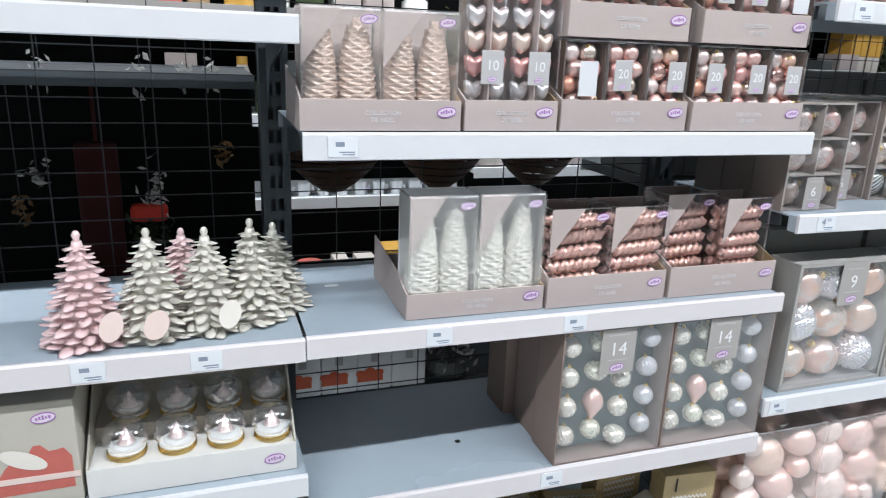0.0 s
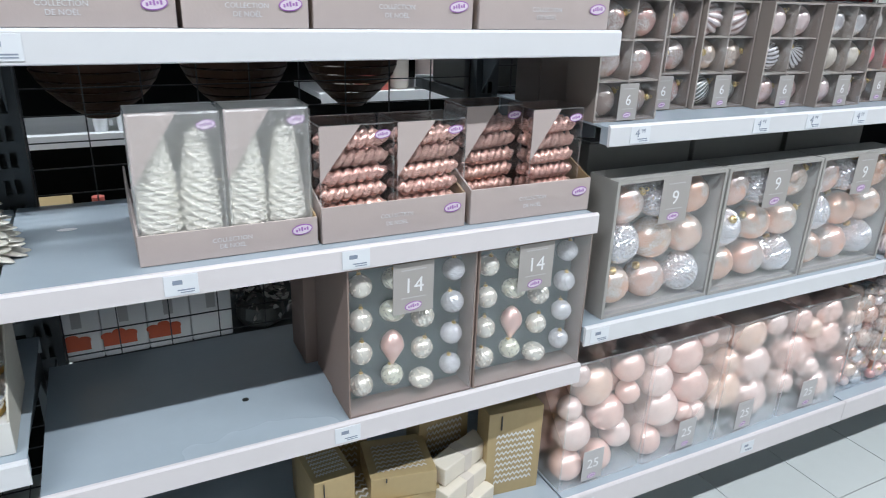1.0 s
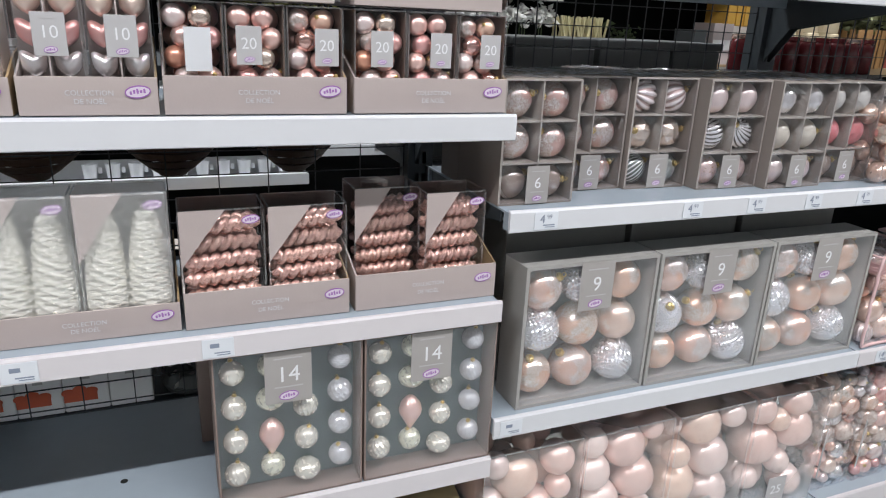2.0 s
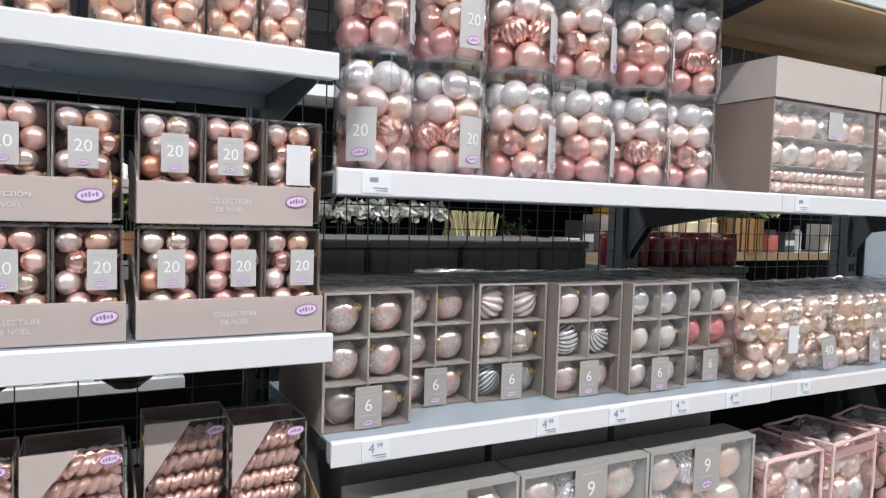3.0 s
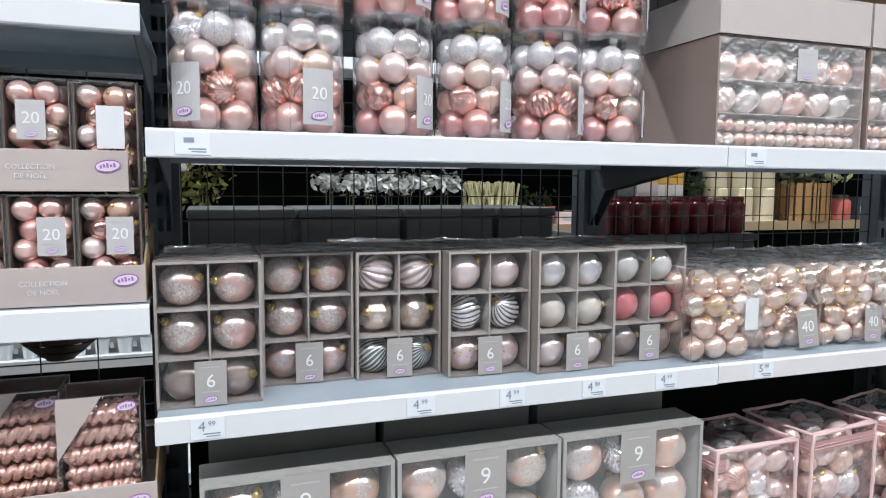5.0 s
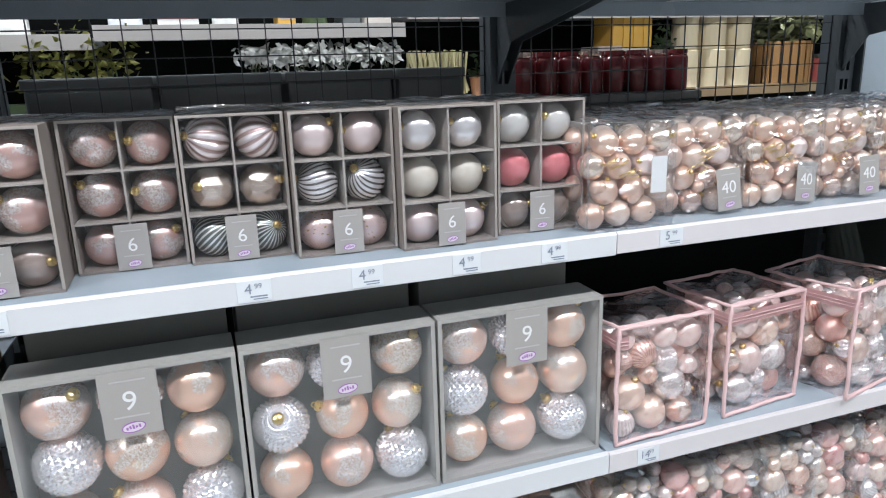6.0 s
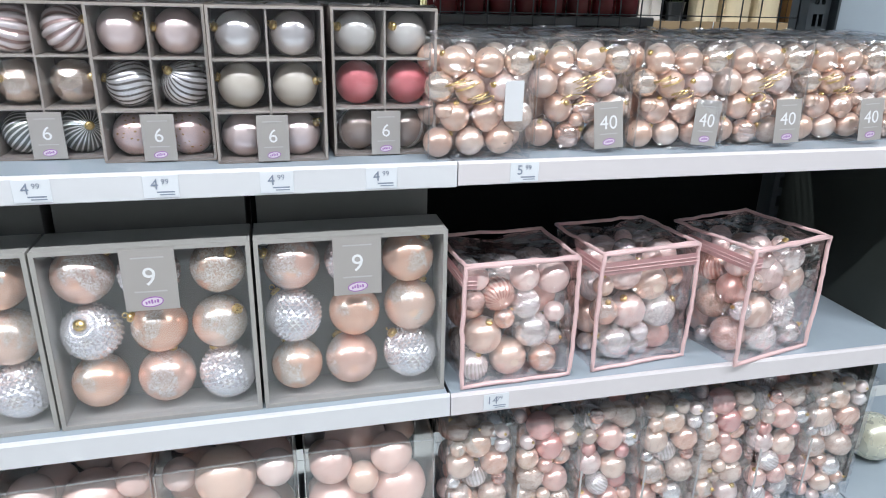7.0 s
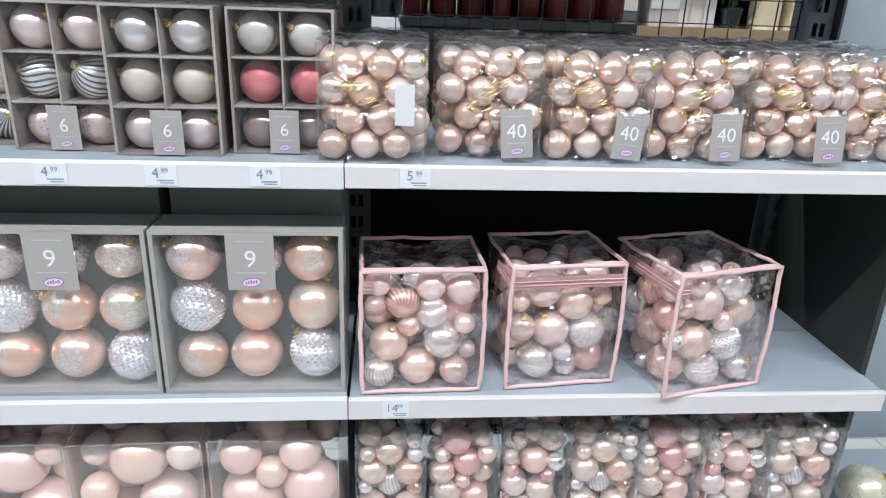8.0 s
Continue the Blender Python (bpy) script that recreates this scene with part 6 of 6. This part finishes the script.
PALELEAF = mat("pale_sage_leaf", (0.42, 0.44, 0.22), 0.5, 0, 0.2, 20)
tagged(part("foliage", leaves_bm(420, 0.085, 0.06, 0.034, 60), PALELEAF, bk, "pale green leaves", pose(0, 0, 0.30)), kind="stuff")
plant(3.735, 3.06, 1.2205, STEM, "dark green artificial plant in a dark pot", 61, 0.03, 0.07, BLACKP)

# one more added sheet, for the dark depth behind the low shelves
tagged(part("rear_board", box(XB[2] + 0.035, XB[3] - 0.035, BACK + 0.475, BACK + 0.485, FLOOR, 0.73), MATTE), "added black sheet for the darkness behind the lower shelves", "panel", kind="structure")

# baskets and stocking behind the wire of the first bays
WICKER = mat("dark_wicker", (0.085, 0.035, 0.015), 0.6, 0, 0.25, 40, 0.8, 90)
for x, r in ((0.345, 0.135), (0.64, 0.125), (0.93, 0.12)):
    b = thing("wicker_basket", pose(x, 1.80, 1.005), "dark brown round wicker basket hanging under a shelf", "basket", "hanging wicker baskets")
    for k in range(7):
        f0, f1 = k / 7, (k + 0.82) / 7
        q = lambda f: r * math.sin(math.pi * 0.5 * min(1, f + 0.12)) ** 0.8
        part("weave", lathe([(q(f0) * 0.93, f0 * 0.15), (q(f0), f0 * 0.15), (q(f1) * 1.02, f1 * 0.15), (q(f1) * 0.93, f1 * 0.15), (q(f0) * 0.93, f0 * 0.15)], 26), WICKER, b)
    part("base", lathe([(0, -0.003), (r * 0.25, -0.003), (r * 0.27, 0.002), (0, 0.004)], 20), WICKER, b)
    part("hanger", box(-0.003, 0.003, -0.003, 0.003, 0.003, 0.2345), WIRE, b)
st = thing("felt_stocking", pose(-0.215, 1.80, 0.78), "dark red felt stocking hanging behind the wire panel", "stocking")
FELT = mat("dark_red_felt", (0.06, 0.006, 0.006), 0.9, 0, 0.2, 30, 0.4, 200)
part("leg", box(-0.05, 0.045, 0, 0.03, 0.05, 0.35, 0.012), FELT, st)
part("foot", box(-0.05, 0.09, 0.001, 0.029, 0.0, 0.06, 0.012), FELT, st)
part("loop", box(-0.004, 0.004, 0.012, 0.018, 0.345, 0.4895), FELT, st)
RED = mat("bright_red_cloth", (0.80, 0.05, 0.02), 0.6, 0, 0.1, 20)
sp = thing("hanging_ornament", pose(-0.105, 1.78, 0.885), "white and red ornament with green sprig behind wire", "ornament")
tagged(part("white_fringe", leaves_bm(26, 0.018, 0.026, 0.016, 8), WHITECARD, sp, "", pose(0.01, 0, 0.135)), kind="stuff")
part("red_bow", box(-0.045, 0.04, -0.02, 0.02, 0.055, 0.098, 0.012), RED, sp)
tagged(part("sprig", leaves_bm(60, 0.022, 0.018, 0.014, 5), STEM, sp, "", pose(0, 0, 0.03)), kind="stuff")
part("cord", box(-0.0015, 0.0015, -0.0015, 0.0015, 0.099, 0.3845), WIRE, sp)
GLOSSWHITE = mat("glossy_white_wrap", (0.88, 0.88, 0.88), 0.25, 0, 0.02, 10)
ORANGE = mat("orange_red_print", (0.75, 0.12, 0.04), 0.5, 0, 0.1, 20)
for i, x in enumerate((0.232, 0.325, 0.418, 0.511)):
    g = thing("white_parcel", pose(x, 1.605, 0.5035), "white wrapped parcel with orange-red print behind wire", "parcel", "white parcels")
    part("wrap", box(-0.046, 0.046, 0, 0.12, 0, 0.20, 0.004), GLOSSWHITE, g)
    if i < 3:
        part("print_bar", box(-0.046, 0.022, -0.0016, -0.0004, 0.026, 0.050), ORANGE, g, "orange-red printed bar")
        for k in range(3):
            part("printed_shape", shared("oval", oval_bm, ORANGE, False), None, g, "", pose(-0.036 + k * 0.023, -0.0012, 0.050 + 0.006 * (k % 2), 90, 0, 0) @ Matrix.Diagonal((0.014, 0.009, 0.02, 1)))
    part("tape", box(-0.010, 0.010, -0.0012, -0.0003, 0.08, 0.19), PALELABEL, g)
nb = thing("tinsel_bag", pose(0.635, 1.66, 0.5035), "loose bag of grey and white tinsel behind the wire", "tinsel")
part("bag_base", lathe([(0, 0), (0.05, 0), (0.06, 0.02), (0.055, 0.05), (0.03, 0.07), (0, 0.075)], 18), DARKBOX, nb)
for seed, mt in ((31, SILVERP), (32, DARKBOX), (33, WHITECARD)):
    tagged(part("tinsel", leaves_bm(90, 0.032, 0.025, 0.014, seed), mt, nb, "", pose(0, 0, 0.08)), kind="stuff")
for i in range(10):
    c = thing("white_cup", pose(0.34 + i * 0.085, 3.06, 0.7205), "small white cup on a far shelf", "cup", "white cups")
    part("cup_body", lathe([(0, 0), (0.024, 0), (0.03, 0.06), (0.028, 0.06), (0.022, 0.004), (0, 0.004)], 16), WARMW, c)
    part("cup_handle", box(0.029, 0.044, -0.003, 0.003, 0.02, 0.045, 0.002), WARMW, c)

# pale bauble on the deck of the next bay
pb = thing("large_bauble", pose(3.365, 1.25, 0.2035), "large pale green-white bauble lying on the bottom deck", "bauble")
part("ball", shared("bauble_plain", ball_bm, GREENISH), None, pb, "", pose(0, 0, 0.062, 20, 30, 0) @ Matrix.Diagonal((0.062, 0.062, 0.062, 1)))
part("cap", shared("cap", cap_bm, GOLD), None, pb, "gold cap", pose(0, 0, 0.062, 20, 30, 0) @ Matrix.Diagonal((0.062, 0.062, 0.062, 1)))

# ornaments hung on the far face of the first bay
TWIG = mat("pale_wood", (0.42, 0.27, 0.13), 0.6, 0, 0.15, 30)
for i, (x, z, mt, h) in enumerate(((-0.30, 1.35, PETAL, 0.055), (-0.10, 1.35, WHITECARD, 0.05), (0.0, 1.35, PETAL, 0.03), (0.055, 1.35, WHITECARD, 0.05), (-0.33, 1.13, WHITECARD, 0.03), (-0.37, 1.05, TWIG, 0.05), (0.07, 1.17, TWIG, 0.045))):
    g = thing("feather_ornament", pose(x, 1.74, z), "small pale ornament with loose leaves hung behind the wire", "ornament", "ornaments behind the wire")
    tagged(part("leaves", leaves_bm(22, 0.012, h * 0.4, 0.014, 90 + i), mt, g, "", pose(0, 0, -0.06)), kind="stuff")
    part("cord", box(-0.001, 0.001, -0.001, 0.001, -0.05, max(0.0, 1.27 - z) if z < 1.27 else 0.02), WIRE, g)

# ---- floor tiles ----
tile = finish(box(0.0015, 0.2985, 0.0015, 0.2985, -0.003, 0.0), "tile", FLOORT)
ground = bpy.data.objects["floor"]
verts, faces = [], []
for i in range(-26, 24):
    for j in range(-33, 17):
        x, y = 2.125 + 0.3 * (i - 1), 0.985 + 0.3 * (j - 1)
        if -10 <= i <= 10 and -8 <= j <= 1:
            part("tile", tile, None, ground, "", pose(x, y, FLOOR))
        else:
            k = len(verts)
            for z in (-0.003, 0.0):
                verts += [(x + 0.0015, y + 0.0015, FLOOR + z), (x + 0.2985, y + 0.0015, FLOOR + z), (x + 0.2985, y + 0.2985, FLOOR + z), (x + 0.0015, y + 0.2985, FLOOR + z)]
            faces += [(k + 4, k + 5, k + 6, k + 7)] + [(k + q, k + (q + 1) % 4, k + 4 + (q + 1) % 4, k + 4 + q) for q in range(4)]
me = bpy.data.meshes.new("tile_field")
me.from_pydata(verts, [], faces)
me.materials.append(FLOORT)
tagged(part("tile_field", me, None, ground), kind="stuff")
